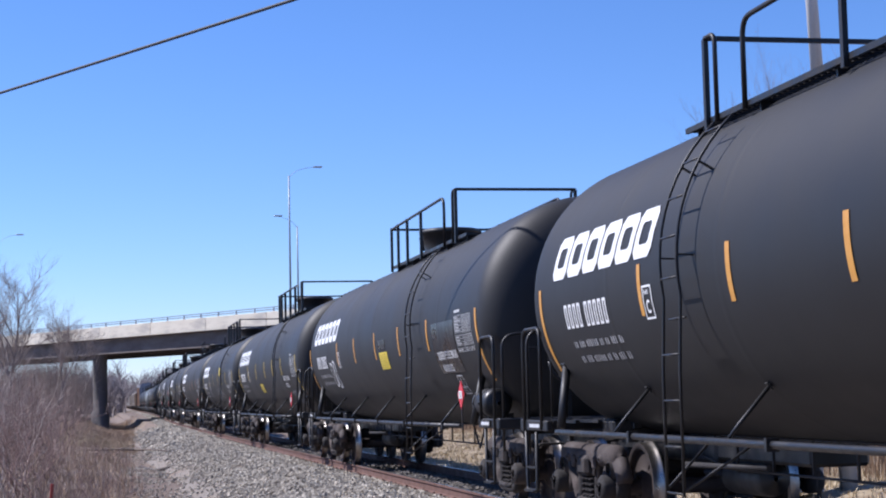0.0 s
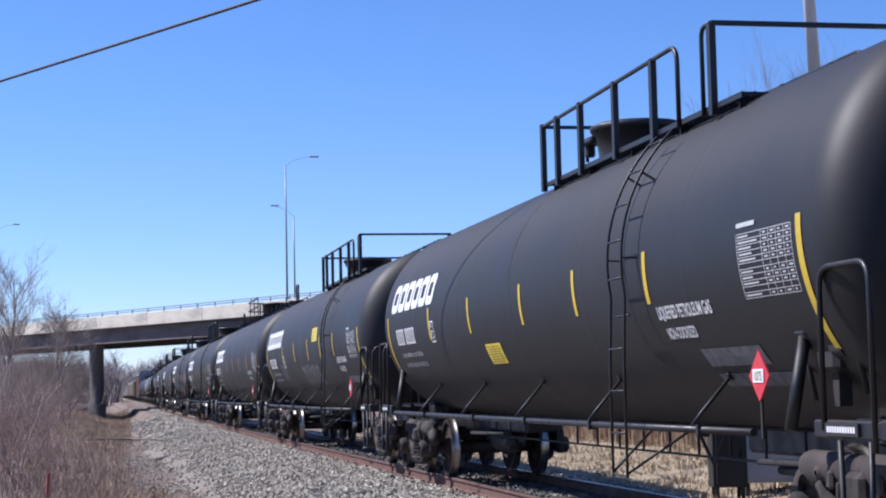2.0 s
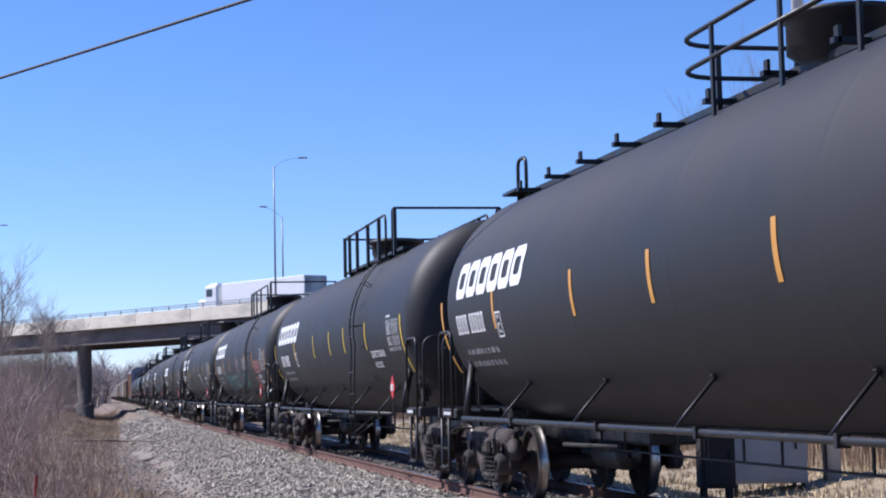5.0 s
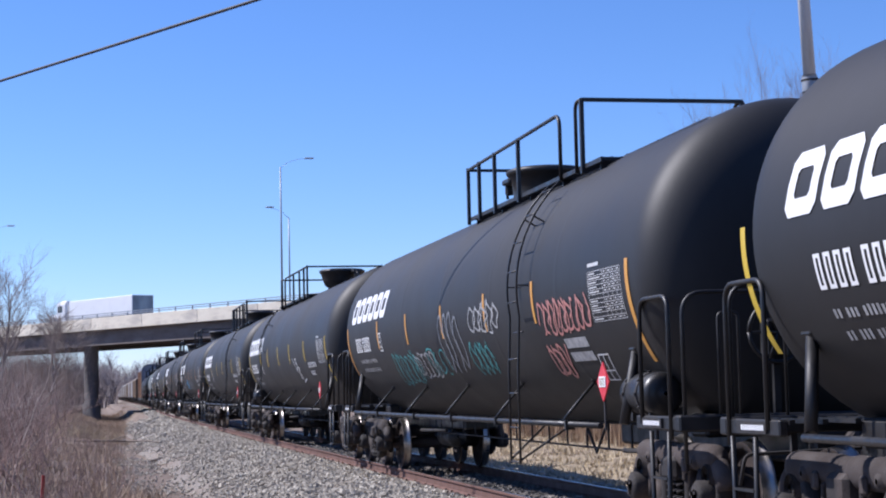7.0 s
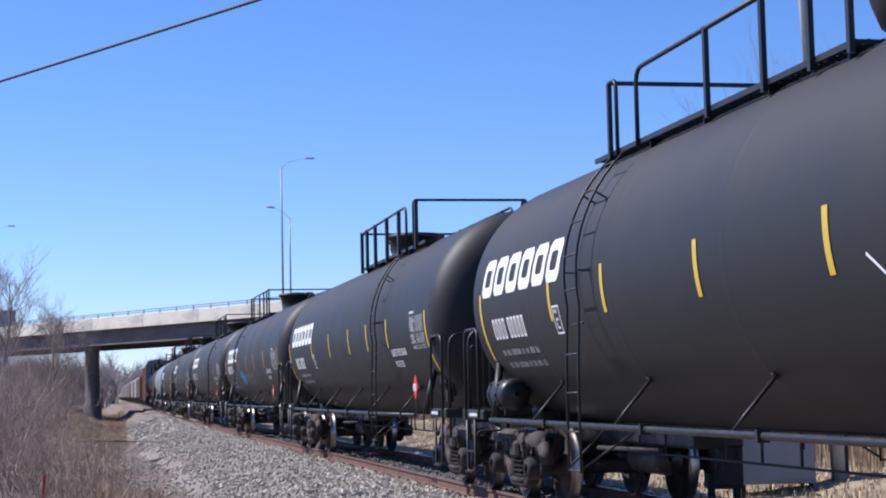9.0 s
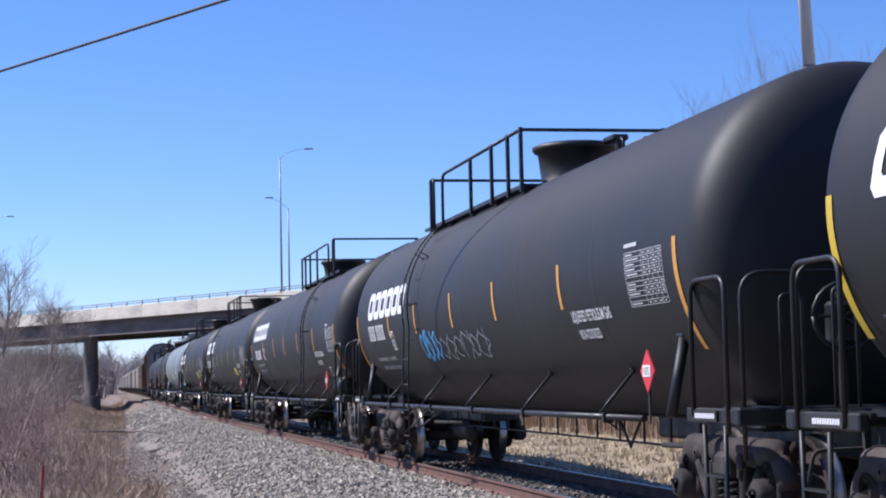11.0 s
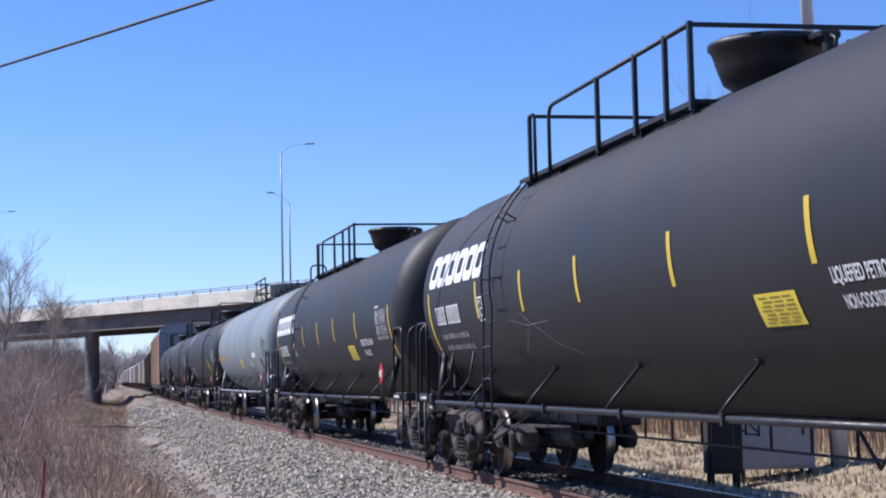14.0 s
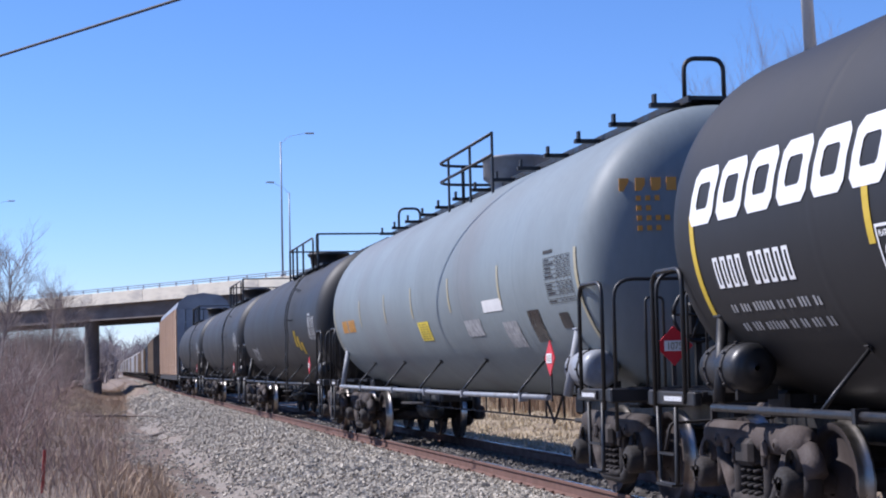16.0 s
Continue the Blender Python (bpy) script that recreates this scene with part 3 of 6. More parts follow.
def stroke(s, pts, width, out=0.008):
    """A painted line through points (u, w) on the shell."""
    for (a, b), (c, d) in zip(pts, pts[1:]):
        L = math.hypot(c - a, d - b) or 1e-6
        nx, ny = -(d - b) / L * width / 2, (c - a) / L * width / 2
        e, g = (c - a) / L * width * 0.3, (d - b) / L * width * 0.3
        s.add([wrapped(a - e + nx, b - g + ny, out), wrapped(a - e - nx, b - g - ny, out), wrapped(c + e - nx, d + g - ny, out), wrapped(c + e + nx, d + g + ny, out)], [(0, 1, 2, 3)])


def lettering(name, text, u0, w0, height, squeeze, mat, out=0.007):
    """Words painted on the shell, read from the far end to the near end."""
    cu = bpy.data.curves.new(name, "FONT")
    cu.body, cu.size, cu.offset = text, height * 1.38, height * 0.035
    tmp = new(name, cu)
    me = bpy.data.meshes.new_from_object(tmp.evaluated_get(bpy.context.evaluated_depsgraph_get()))
    bpy.data.objects.remove(tmp)
    for v in me.vertices:
        v.co = wrapped(u0 - v.co.x * squeeze, w0 + v.co.y, out)
    me.materials.clear()
    me.materials.append(mat)
    me.name = name
    return me


def ring_block(s, u0, w0, wide, high, bar, lean, gap):
    """One plain slanted block with a slot in it."""
    c = 0.07

    def outline(x0, y0, x1, y1, c):
        return [(x0 + c, y0), (x1 - c, y0), (x1, y0 + c), (x1, (y0 + y1) / 2), (x1, y1 - c), (x1 - c, y1), (x0 + c, y1), (x0, y1 - c), (x0, (y0 + y1) / 2), (x0, y0 + c)]
    o, i = outline(0, 0, wide, high, c), outline(bar, bar * gap, wide - bar, high - bar, 0.03)
    vs = [wrapped(u0 - (x + lean * y), w0 + y, 0.007) for x, y in o + i]
    n = len(o)
    s.add(vs, [(k, (k + 1) % n, n + (k + 1) % n, n + k) for k in range(n)])


def marks_mesh(kind, big=False):
    """Paint shared by alike cars."""
    s = Shape()
    if kind == "owner_mark":
        k = 1.0
        ring_block(s, 0, 2.64, 0.51 * k, 0.46 * k, 0.125, 0.22, 1.0)
        return s.mesh("mark_block", WHITE_PAINT)

    if kind == "number_bar":
        for j in range(2):
            patch(s, -j * 0.072, -j * 0.072 - 0.034, 2.11, 2.36)
        patch(s, 0, -0.106, 2.11, 2.14)
        patch(s, 0, -0.106, 2.33, 2.36)
        return s.mesh("number_bar", WHITE_PAINT)
    if kind == "weight_lettering":
        rng = random.Random(4)
        for row, w in enumerate((1.90, 1.73)):
            u = 7.66 - 0.04 * row
            for word in (2, 3, 6, 2, 2, 3, 2):
                for _ in range(word):
                    patch(s, u, u - 0.038, w, w + rng.uniform(0.065, 0.08))
                    u -= 0.066
                u -= 0.06
        return s.mesh("weight_lettering", FADED_PAINT)
    if kind == "test_table":
        u0, u1, w0, w1 = 0.0, -1.03, 2.04, 2.53
        for i in range(12):
            w = w0 + (w1 - w0) * i / 11
            patch(s, u0, u1, w - 0.0028, w + 0.0028)
        for u in (u0, u0 - 0.48, u0 - 0.62, u0 - 0.76, u0 - 0.90, u1):
            patch(s, u + 0.004, u - 0.004, w0, w1)
        rng = random.Random(9)
        for i in range(11):
            w = w0 + (w1 - w0) * (i + 0.25) / 11
            if i in (1, 5):
                continue
            patch(s, u0 - 0.03, u0 - 0.03 - rng.uniform(0.2, 0.4), w + 0.004, w + 0.018)
            for k in range(4):
                patch(s, u0 - 0.52 - 0.14 * k, u0 - 0.52 - 0.14 * k - rng.uniform(0.035, 0.075), w + 0.004, w + 0.018)
        patch(s, u0, u0 - 0.36, w1 + 0.05, w1 + 0.085)
        return s.mesh("test_table", TABLE_PAINT if not big else DARK_STEEL)
    if kind == "plate_frame":
        for a, b, c, d in ((5.10, 4.85, 2.08, 2.10), (5.10, 4.85, 2.37, 2.39), (5.10, 5.08, 2.08, 2.39), (4.87, 4.85, 2.08, 2.39)):
            patch(s, a, b, c, d)
        return s.mesh("plate_frame", WHITE_PAINT)
    if kind == "tester_frame":
        for u in (-6.42, -6.58, -6.76):
            patch(s, u, u - 0.02, 1.38, 1.70, 0.55)
        for w in (1.38, 1.50, 1.69):
            patch(s, -6.42 - 0.55 * (w - 1.38), -6.78 - 0.55 * (w - 1.38), w, w + 0.015)
        return s.mesh("tester_frame", WHITE_PAINT)


def tank_mesh(mat):
    prof = []
    for k in range(17):
        a = math.radians(90 * k / 16)
        prof.append((max(0.02, RADIUS * math.sin(a) ** 0.72), -HALF - 0.62 * max(0.0, math.cos(a)) ** 0.8))
    seams = [-6.0, -3.0, 0.0, 3.0, 6.0]
    for y in seams:
        prof += [(RADIUS, y - 0.16), (RADIUS, y - 0.10), (RADIUS, y - 0.05), (RADIUS + 0.0016, y - 0.03), (RADIUS + 0.0016, y + 0.03), (RADIUS, y + 0.05), (RADIUS, y + 0.10), (RADIUS, y + 0.16)]
    prof = prof[:17] + [(RADIUS, -HALF + 0.08), (RADIUS, -HALF + 0.16)] + prof[17:] + [(RADIUS, HALF - 0.16), (RADIUS, HALF - 0.08)] + [(r, -h) for r, h in prof[:17][::-1]]
    return Shape().lathe(prof, "y", (0, 0, AXIS), 72).mesh("tank", mat)


def wheelset_mesh():
    s = Shape()
    for side in (-1, 1):
        k = side
        prof = [(0.10, 0.80), (0.14, 0.80), (0.155, 0.775), (0.20, 0.742), (0.33, 0.735), (0.385, 0.745), (0.395, 0.785), (0.452, 0.790)]
        tread = [(0.452, 0.790), (0.457, 0.76), (0.462, 0.70), (0.485, 0.685), (0.485, 0.665), (0.46, 0.655)]
        back = [(0.46, 0.655), (0.39, 0.655), (0.37, 0.69), (0.22, 0.70), (0.15, 0.66), (0.10, 0.66)]
        for p, slot in ((prof, 0), (tread, 1), (back, 0)):
            s.lathe([(r, h * k) for r, h in p], "x", (0, 0, 0), 28, slot, True, True)
    s.tube([(-1.05, 0, 0), (1.05, 0, 0)], 0.085, 14)
    # casting marks on the plates
    for side in (-1, 1):
        for a in (0.3, 2.2, 4.4):
            s.box((side * 0.742, 0.27 * math.cos(a), 0.27 * math.sin(a)), (0.016, 0.07, 0.035), Matrix.Rotation(a, 3, "X"))
    return s.mesh("wheelset", WHEEL_STEEL, TREAD_STEEL)


def beam(s, pts, x, thick, deep, slot=0):
    """A flat-sided bar through points (y, z), standing in the plane x."""
    for (y0, z0), (y1, z1) in zip(pts, pts[1:]):
        L = math.hypot(y1 - y0, z1 - z0)
        s.box((x, (y0 + y1) / 2, (z0 + z1) / 2), (deep, L + thick * 0.55, thick), Matrix.Rotation(math.atan2(z1 - z0, y1 - y0), 3, "X"), 0.02, slot)


def cast_bar(s, pts, r, deep, slot=0, soft=0.12):
    """A rounded cast bar through points (y, z), flattened across the frame."""
    q = Shape().tube(rounded([(0, y, z) for y, z in pts], soft, 3), r, 10)
    s.add([(x * deep / r, y, z) for x, y, z in q.v], q.f, True, slot)


def side_frame_mesh():
    """Cast side frame: arched top chord, sagging lower chord, columns, jaws over the axle boxes."""
    s = Shape()
    cast_bar(s, [(-1.15, 0.52), (-1.06, 0.68), (-0.55, 0.775), (0.55, 0.775), (1.06, 0.68), (1.15, 0.52)], 0.112, 0.082, 1, 0.14)
    for y in (-0.53, 0.53):
        q = Shape().lathe([(0.02, -0.52), (0.075, -0.505), (0.108, -0.46), (0.122, -0.38), (0.124, 0.38), (0.108, 0.46), (0.075, 0.505), (0.02, 0.52)], "y", (0, y, 0), 16)
        s.add([(x * 0.82, py, 0.775 + z) for x, py, z in q.v], q.f, True, 1)
        s.box((-0.10, y * 0.75, 0.70), (0.05, 0.10, 0.14), None, 0.02)
    cast_bar(s, [(-0.70, 0.66), (-0.40, 0.25), (0.40, 0.25), (0.70, 0.66)], 0.072, 0.085)
    for y in (-0.30, 0.30):
        cast_bar(s, [(y, 0.24), (y * 1.06, 0.50), (y, 0.84)], 0.062, 0.08)
        s.box((-0.075, y * 1.05, 0.62), (0.04, 0.05, 0.13), None, 0.012)
    cast_bar(s, [(-0.30, 0.28), (0.30, 0.28)], 0.05, 0.11)
    for y in (-0.89, 0.89):
        for k in (-1, 1):
            cast_bar(s, [(y + k * 0.17, 0.66), (y + k * 0.20, 0.52), (y + k * 0.18, 0.36)], 0.046, 0.08)
        s.lathe([(0.10, -0.10), (0.125, -0.085), (0.125, 0.085), (0.10, 0.10)], "x", (0, y, 0.62), 14, 0)
    for y in (-0.62, 0.62):
        s.lathe([(0.02, -0.118), (0.05, -0.112), (0.06, -0.09)], "x", (0, y, 0.74), 10, 1)
    return s.mesh("side_frame", CAST_STEEL, DUSTY_SUNLIT_STEEL)


def spring_mesh():
    pts = [(0.052 * math.cos(a), 0.052 * math.sin(a), 0.30 + 0.30 * a / 31.4) for a in [k * 0.785 for k in range(40)]]
    return Shape().tube(pts, 0.016, 4).mesh("spring", CAST_STEEL)


def bearing_mesh():
    s = Shape().lathe([(0.125, 0.0), (0.135, -0.03), (0.135, -0.17), (0.10, -0.20), (0.06, -0.205)], "x", (0, 0, 0), 18)
    for k in range(3):
        a = k * 2.094 + 0.4
        s.lathe([(0.022, -0.20), (0.022, -0.225)], "x", (0, 0.062 * math.cos(a), 0.062 * math.sin(a)), 6)
    return s.mesh("bearing_cap", CAST_STEEL)


def bolster_mesh():
    s = Shape()
    s.box((0, 0, 0.66), (2.34, 0.34, 0.22), None, 0.04).box((0, 0, 0.80), (0.5, 0.5, 0.10), None, 0.03)
    for x in (-0.62, 0.62):
        s.box((x, 0, 0.80), (0.14, 0.32, 0.08), None, 0.02)
    return s.mesh("bolster", CAST_STEEL)


def brake_gear_mesh():
    s = Shape()
    for y in (-0.36, 0.36):
        s.box((0, y * 1.12, 0.40), (1.6, 0.09, 0.11), None, 0.02)
        for x in (-0.73, 0.73):
            s.box((x, y * 1.15, 0.42), (0.09, 0.10, 0.34), Matrix.Rotation(0.1 * (1 if y > 0 else -1), 3, "X"), 0.02)
    s.tube([(0.12, -0.6, 0.36), (0.12, 0.6, 0.36)], 0.025, 6)
    return s.mesh("brake_gear", DARK_STEEL)


def far_truck(car, y):
    """A plainer truck for the cars that never come near."""
    def frame_mesh():
        s = Shape()
        for x in (-1.03, 1.03):
            beam(s, [(-1.16, 0.54), (-0.5, 0.80), (0.5, 0.80), (1.16, 0.54)], x, 0.16, 0.17)
            beam(s, [(-0.74, 0.62), (-0.36, 0.25), (0.36, 0.25), (0.74, 0.62)], x, 0.12, 0.15)
        return s.box((0, 0, 0.66), (2.2, 0.34, 0.24)).mesh("truck", CAST_STEEL)
    def axle_mesh():
        s = Shape()
        for side in (-1, 1):
            s.lathe([(0.1, side * 0.80), (0.44, side * 0.79), (0.46, side * 0.70), (0.485, side * 0.67), (0.4, side * 0.65)], "x", (0, 0, 0), 14)
        return s.tube([(-1.0, 0, 0), (1.0, 0, 0)], 0.085, 6).mesh("wheelset", WHEEL_STEEL)
    t = part("truck", kept("far_truck", frame_mesh), car, (0, y, 0))
    for dy in (-0.89, 0.89):
        WHEELS.append((part("wheelset", kept("far_axle", axle_mesh), t, (0, dy, 0.457)), dy))


def truck(car, y):
    """One four-wheel truck; its wheelsets turn."""
    t = part("truck", kept("bolster", bolster_mesh), car, (0, y, 0), "rust-brown cast steel truck")
    for x in (-1.03, 1.03):
        part("side_frame", kept("side_frame", side_frame_mesh), t, (x, 0, 0))
        for dy in (-0.13, 0.0, 0.13):
            part("spring", kept("spring", spring_mesh), t, (x * 1.03, dy, 0))
        for dy in (-0.89, 0.89):
            part("bearing_cap", kept("bearing", bearing_mesh), t, pose(x, dy, 0.457) if x < 0 else pose(x, dy, 0.457, 0, 0, 180))
    part("brake_gear", kept("brake_gear", brake_gear_mesh), t)
    for dy in (-0.89, 0.89):
        WHEELS.append((part("wheelset", kept("wheelset", wheelset_mesh), t, (0, dy, 0.457), "rusty wheels with shiny treads"), dy))


WHEELS = []


def end_frame_mesh(mat):
    """Platform, stub sill and body bolster of the +y end."""
    s = Shape()
    s.box((0, 8.05, 0.86), (0.62, 3.2, 0.30), None, 0.03)
    s.box((0, 8.3, 1.04), (1.7, 0.42, 0.22), None, 0.03)
    for x in (-0.75, 0.75):
        s.box((x * 0.8, 8.3, 1.24), (0.10, 0.6, 0.40), None, 0.01)
    s.box((0, 9.56, 1.09), (3.0, 0.14, 0.14), None, 0.015)
    for k in range(12):
        s.box((-1.40 + 0.2545 * k, 9.0, 1.13), (0.045, 1.1, 0.035))
    for x in (-1.46, 1.46):
        s.box((x, 9.02, 1.09), (0.07, 1.1, 0.12), None, 0.012)
    return s.mesh("end_frame", mat)


def handrail_mesh(mat):
    """Rail across the end of the car, standing on the platform corners."""
    s = Shape().tube(rounded([(-1.42, 9.55, 0.75), (-1.42, 9.55, 2.20), (1.42, 9.55, 2.20), (1.42, 9.55, 0.75)], 0.2, 5), 0.019, 7)
    return s.mesh("handrail", mat)


def side_rail_mesh(mat):
    """Inverted U that guards the side of the end platform."""
    return Shape().tube(rounded([(-1.5, 8.66, 1.08), (-1.5, 8.66, 2.18), (-1.5, 9.42, 2.18), (-1.5, 9.42, 0.95)], 0.16, 5), 0.021, 7).mesh("side_rail", mat)


def grab_iron_mesh(mat):
    """Tall narrow grab iron on the end of the platform."""
    return Shape().tube(rounded([(-1.12, 9.60, 1.0), (-1.12, 9.60, 2.02), (-0.94, 9.60, 2.02), (-0.94, 9.60, 1.0)], 0.05, 3), 0.014, 6).mesh("grab_iron", mat)


def step_mesh(mat):
    s = Shape()
    for x in (-1,):
        s.tube(rounded([(x * 1.5, 9.36, 1.02), (x * 1.5, 9.34, 0.36), (x * 1.5, 8.92, 0.36), (x * 1.5, 8.90, 1.02)], 0.05, 3), 0.02, 6)
        s.box((x * 1.5, 9.13, 0.62), (0.05, 0.42, 0.02)).box((x * 1.5, 9.13, 0.36), (0.10, 0.42, 0.02))
    return s.mesh("step", mat)


def brake_wheel_mesh():
    pts = [(0.55 + 0.26 * math.cos(a), 9.52, 1.85 + 0.26 * math.sin(a)) for a in np.linspace(0, 6.2832, 21)]
    s = Shape().tube(pts, 0.02, 6)
    for k in range(5):
        a = k * 1.2566
        s.tube([(0.55, 9.52, 1.85), (0.55 + 0.26 * math.cos(a), 9.52, 1.85 + 0.26 * math.sin(a))], 0.014, 5)
    s.box((0.55, 9.44, 1.80), (0.22, 0.14, 0.34), None, 0.03).box((0.55, 9.46, 1.40), (0.06, 0.05, 0.6))
    return s.mesh("brake_wheel", BLACK_STEEL)


def lever_mesh():
    s = Shape()
    s.tube(rounded([(-1.35, 9.62, 0.62), (-1.30, 9.62, 0.86), (-0.3, 9.64, 0.88), (-0.12, 9.86, 1.0)], 0.06, 3), 0.016, 6)
    s.box((-0.9, 9.60, 0.95), (0.05, 0.04, 0.2))
    return s.mesh("uncoupling_lever", DARK_STEEL)


def coupler_mesh():
    s = Shape()
    s.box((0, 9.75, 0.86), (0.15, 0.55, 0.17), None, 0.03).box((0.02, 10.02, 0.86), (0.30, 0.26, 0.30), None, 0.05).box((-0.10, 10.14, 0.86), (0.10, 0.16, 0.28), None, 0.04)
    return s.mesh("coupler", CAST_STEEL)


def hose_mesh():
    return Shape().tube([(0.32, 9.5, 0.80), (0.34, 9.72, 0.66), (0.30, 9.92, 0.50), (0.15, 10.08, 0.42), (0.0, 10.15, 0.40)], 0.026, 7).mesh("air_hose", RUBBER)


def corner_post_mesh(mat, top=8.27):
    s = Shape()
    s.tube([(-1.46, 8.0, 1.06), (-1.30, top, 1.74)], 0.048, 9)
    s.box((-1.32, top + 0.01, 1.745), (0.08, 0.16, 0.04), Matrix.Rotation(0.9, 3, "Y"), 0.01)
    return s.mesh("corner_post", mat)


def side_sill_mesh(mat):
    s = Shape()
    s.tube([(-1.5, 8.02, 1.035), (-1.5, 2, 1.03), (-1.5, -3.5, 1.03), (-1.5, -7.4, 1.04)], 0.031, 9)
    for y in (-6.3, -3.2, -0.6, 2.1, 5.4):
        s.box((-1.5, y, 1.03), (0.10, 0.05, 0.10))
    return s.mesh("side_sill", mat)


def strut_mesh(mat):
    s = Shape().tube([(-1.49, 0, 1.05), (-1.40, -0.02, 1.17), (-1.13, -0.04, 1.475)], 0.016, 6)
    s.box((-1.15, -0.04, 1.46), (0.07, 0.06, 0.012), Matrix.Rotation(0.85, 3, "Y"))
    return s.mesh("strut", mat)


def brake_pipe_mesh():
    s = Shape()
    s.tube([(-0.35, 6.8, 0.80), (-0.35, 5.9, 0.68), (-0.35, -5.9, 0.68), (-0.35, -6.8, 0.80)], 0.014, 6)
    for k in range(14):
        y = -5.7 + 0.88 * k
        s.box((-0.35, y, 0.83), (0.022, 0.022, 0.31))
    s.tube([(-0.35, -3.0, 0.98), (-0.35, -3.45, 0.62), (-0.35, -3.9, 0.98)], 0.018, 5)
    s.tube([(-0.30, 6.4, 0.985), (-0.30, -6.4, 0.985)], 0.016, 6)
    return s.mesh("brake_pipe", DARK_STEEL)


def ladder_mesh(mat, high=3.72):
    """Side ladder that follows the shell up to the walkway; at y = 0."""
    s = Shape()
    rr = RADIUS + 0.14
    top = math.degrees(math.asin((high - AXIS) / rr))
    for dy in (-0.21, 0.21):
        pts = [(-rr, dy, 0.58), (-rr, dy, 1.6)] + [(-rr * math.cos(radians(a)), dy, AXIS + rr * math.sin(radians(a))) for a in np.linspace(-10, top, 12)]
        s.tube(pts, 0.0135, 6)
    for a in (2, 30):
        for dy in (-0.21, 0.21):
            s.box((-(rr - 0.07) * math.cos(radians(a)), dy, AXIS + (rr - 0.07) * math.sin(radians(a))), (0.14, 0.04, 0.012), Matrix.Rotation(radians(a), 3, "Y"))
    s.tube([(-rr, -0.21, 0.62), (-rr + 0.5, -0.5, 1.0)], 0.013, 5).tube([(-rr, 0.21, 0.62), (-rr + 0.5, 0.5, 1.0)], 0.013, 5)
    return s.mesh("ladder", mat)


def ladder(car, metal, key, at, high=3.72):
    la = part("ladder", kept(("ladder", key), lambda: ladder_mesh(metal)), car, at)
    rr = RADIUS + 0.14
    top = math.degrees(math.asin((high - AXIS) / rr))
    places = [(-rr, z) for z in (0.60, 0.98, 1.36, 1.74)] + [(-rr * math.cos(radians(a)), AXIS + rr * math.sin(radians(a))) for a in np.linspace(-16, top - 4, 6)]
    for x, z in places:
        part("rung", kept(("rung", key), lambda: Shape().tube([(0, -0.21, 0), (0, 0.21, 0)], 0.0105, 5).mesh("rung", metal)), la, (x, 0, z))


def walkway_mesh(y0, y1, x, mat):
    """Grating walkway strip along one side of the dome with its brackets."""
    s = Shape()
    n = int((y1 - y0) / 0.11)
    surf = AXIS + math.sqrt(RADIUS ** 2 - (abs(x) + 0.1) ** 2)
    z = 3.85
    for dx in (-0.22, 0.22):
        s.box((x + dx, (y0 + y1) / 2, z), (0.03, y1 - y0, 0.05))
    for dx in (-0.11, 0.0, 0.11):
        s.box((x + dx, (y0 + y1) / 2, z + 0.012), (0.02, y1 - y0, 0.03))
    for k in range(n + 1):
        s.box((x, y0 + (y1 - y0) * k / n, z + 0.005), (0.44, 0.02, 0.03))
    for k in range(5):
        y = y0 + 0.2 + (y1 - y0 - 0.4) * k / 4
        s.box((x, y, (z + surf) / 2 - 0.03), (0.36, 0.03, z - surf + 0.12))
    return s.mesh("walkway", mat)


def railing_mesh(flat, mat):
    """Safety railing round the dome and walkway of a car whose walkway runs to -y."""
    s = Shape()
    top, foot, xr = 4.58, 3.80, 0.95
    for side in (-1, 1):
        x = side * xr
        s.tube(rounded([(x, 0.74, top - 0.02), (x, -4.12, top), (x, -4.12, foot)], 0.18, 5), 0.024, 7)
        s.tube(rounded([(x, -4.78, foot), (x, -4.78, top + 0.02), (x, -5.02, top + 0.02)], 0.12, 4), 0.022, 7)
    s.box((0, -5.02, top + 0.02), (2 * xr, 0.05, 0.04))
    s.box((0, 0.74, top - 0.02), (2 * xr, 0.04, 0.04))
    return s.mesh("railing", mat)


def railing(car, flat, turn):
    """The railing and each of its flat posts."""
    r = part("railing", kept(("railing", flat), lambda: railing_mesh(flat, BLACK_STEEL)), car, turn)
    for x in (-0.95, 0.95):
        for y in (0.74, 0.10, -0.87, -2.16, -3.4, -5.02) if flat else (0.74, 0.05, -0.87, -2.16, -5.02):
            part("post", kept(("post", flat), lambda: Shape().box((0, 0, 4.18), (0.06 if flat else 0.045, 0.085 if flat else 0.055, 0.82)).mesh("post", BLACK_STEEL)), r, (x, y, 0))


def dome_mesh(bowl):
    s = Shape()
    if bowl:
        s.lathe([(0.36, 3.90), (0.36, 4.05), (0.44, 4.10), (0.50, 4.26), (0.54, 4.40), (0.58, 4.44), (0.58, 4.48), (0.52, 4.51), (0.25, 4.53), (0.05, 4.54)], "z", (0, 0.3, 0), 28)
    else:
        s.lathe([(0.44, 3.85), (0.50, 4.36), (0.55, 4.38), (0.57, 4.41), (0.57, 4.45), (0.50, 4.48), (0.22, 4.51), (0.04, 4.515)], "z", (0, -0.05, 0), 28)
    return s.mesh("dome_housing", BLACK_STEEL)


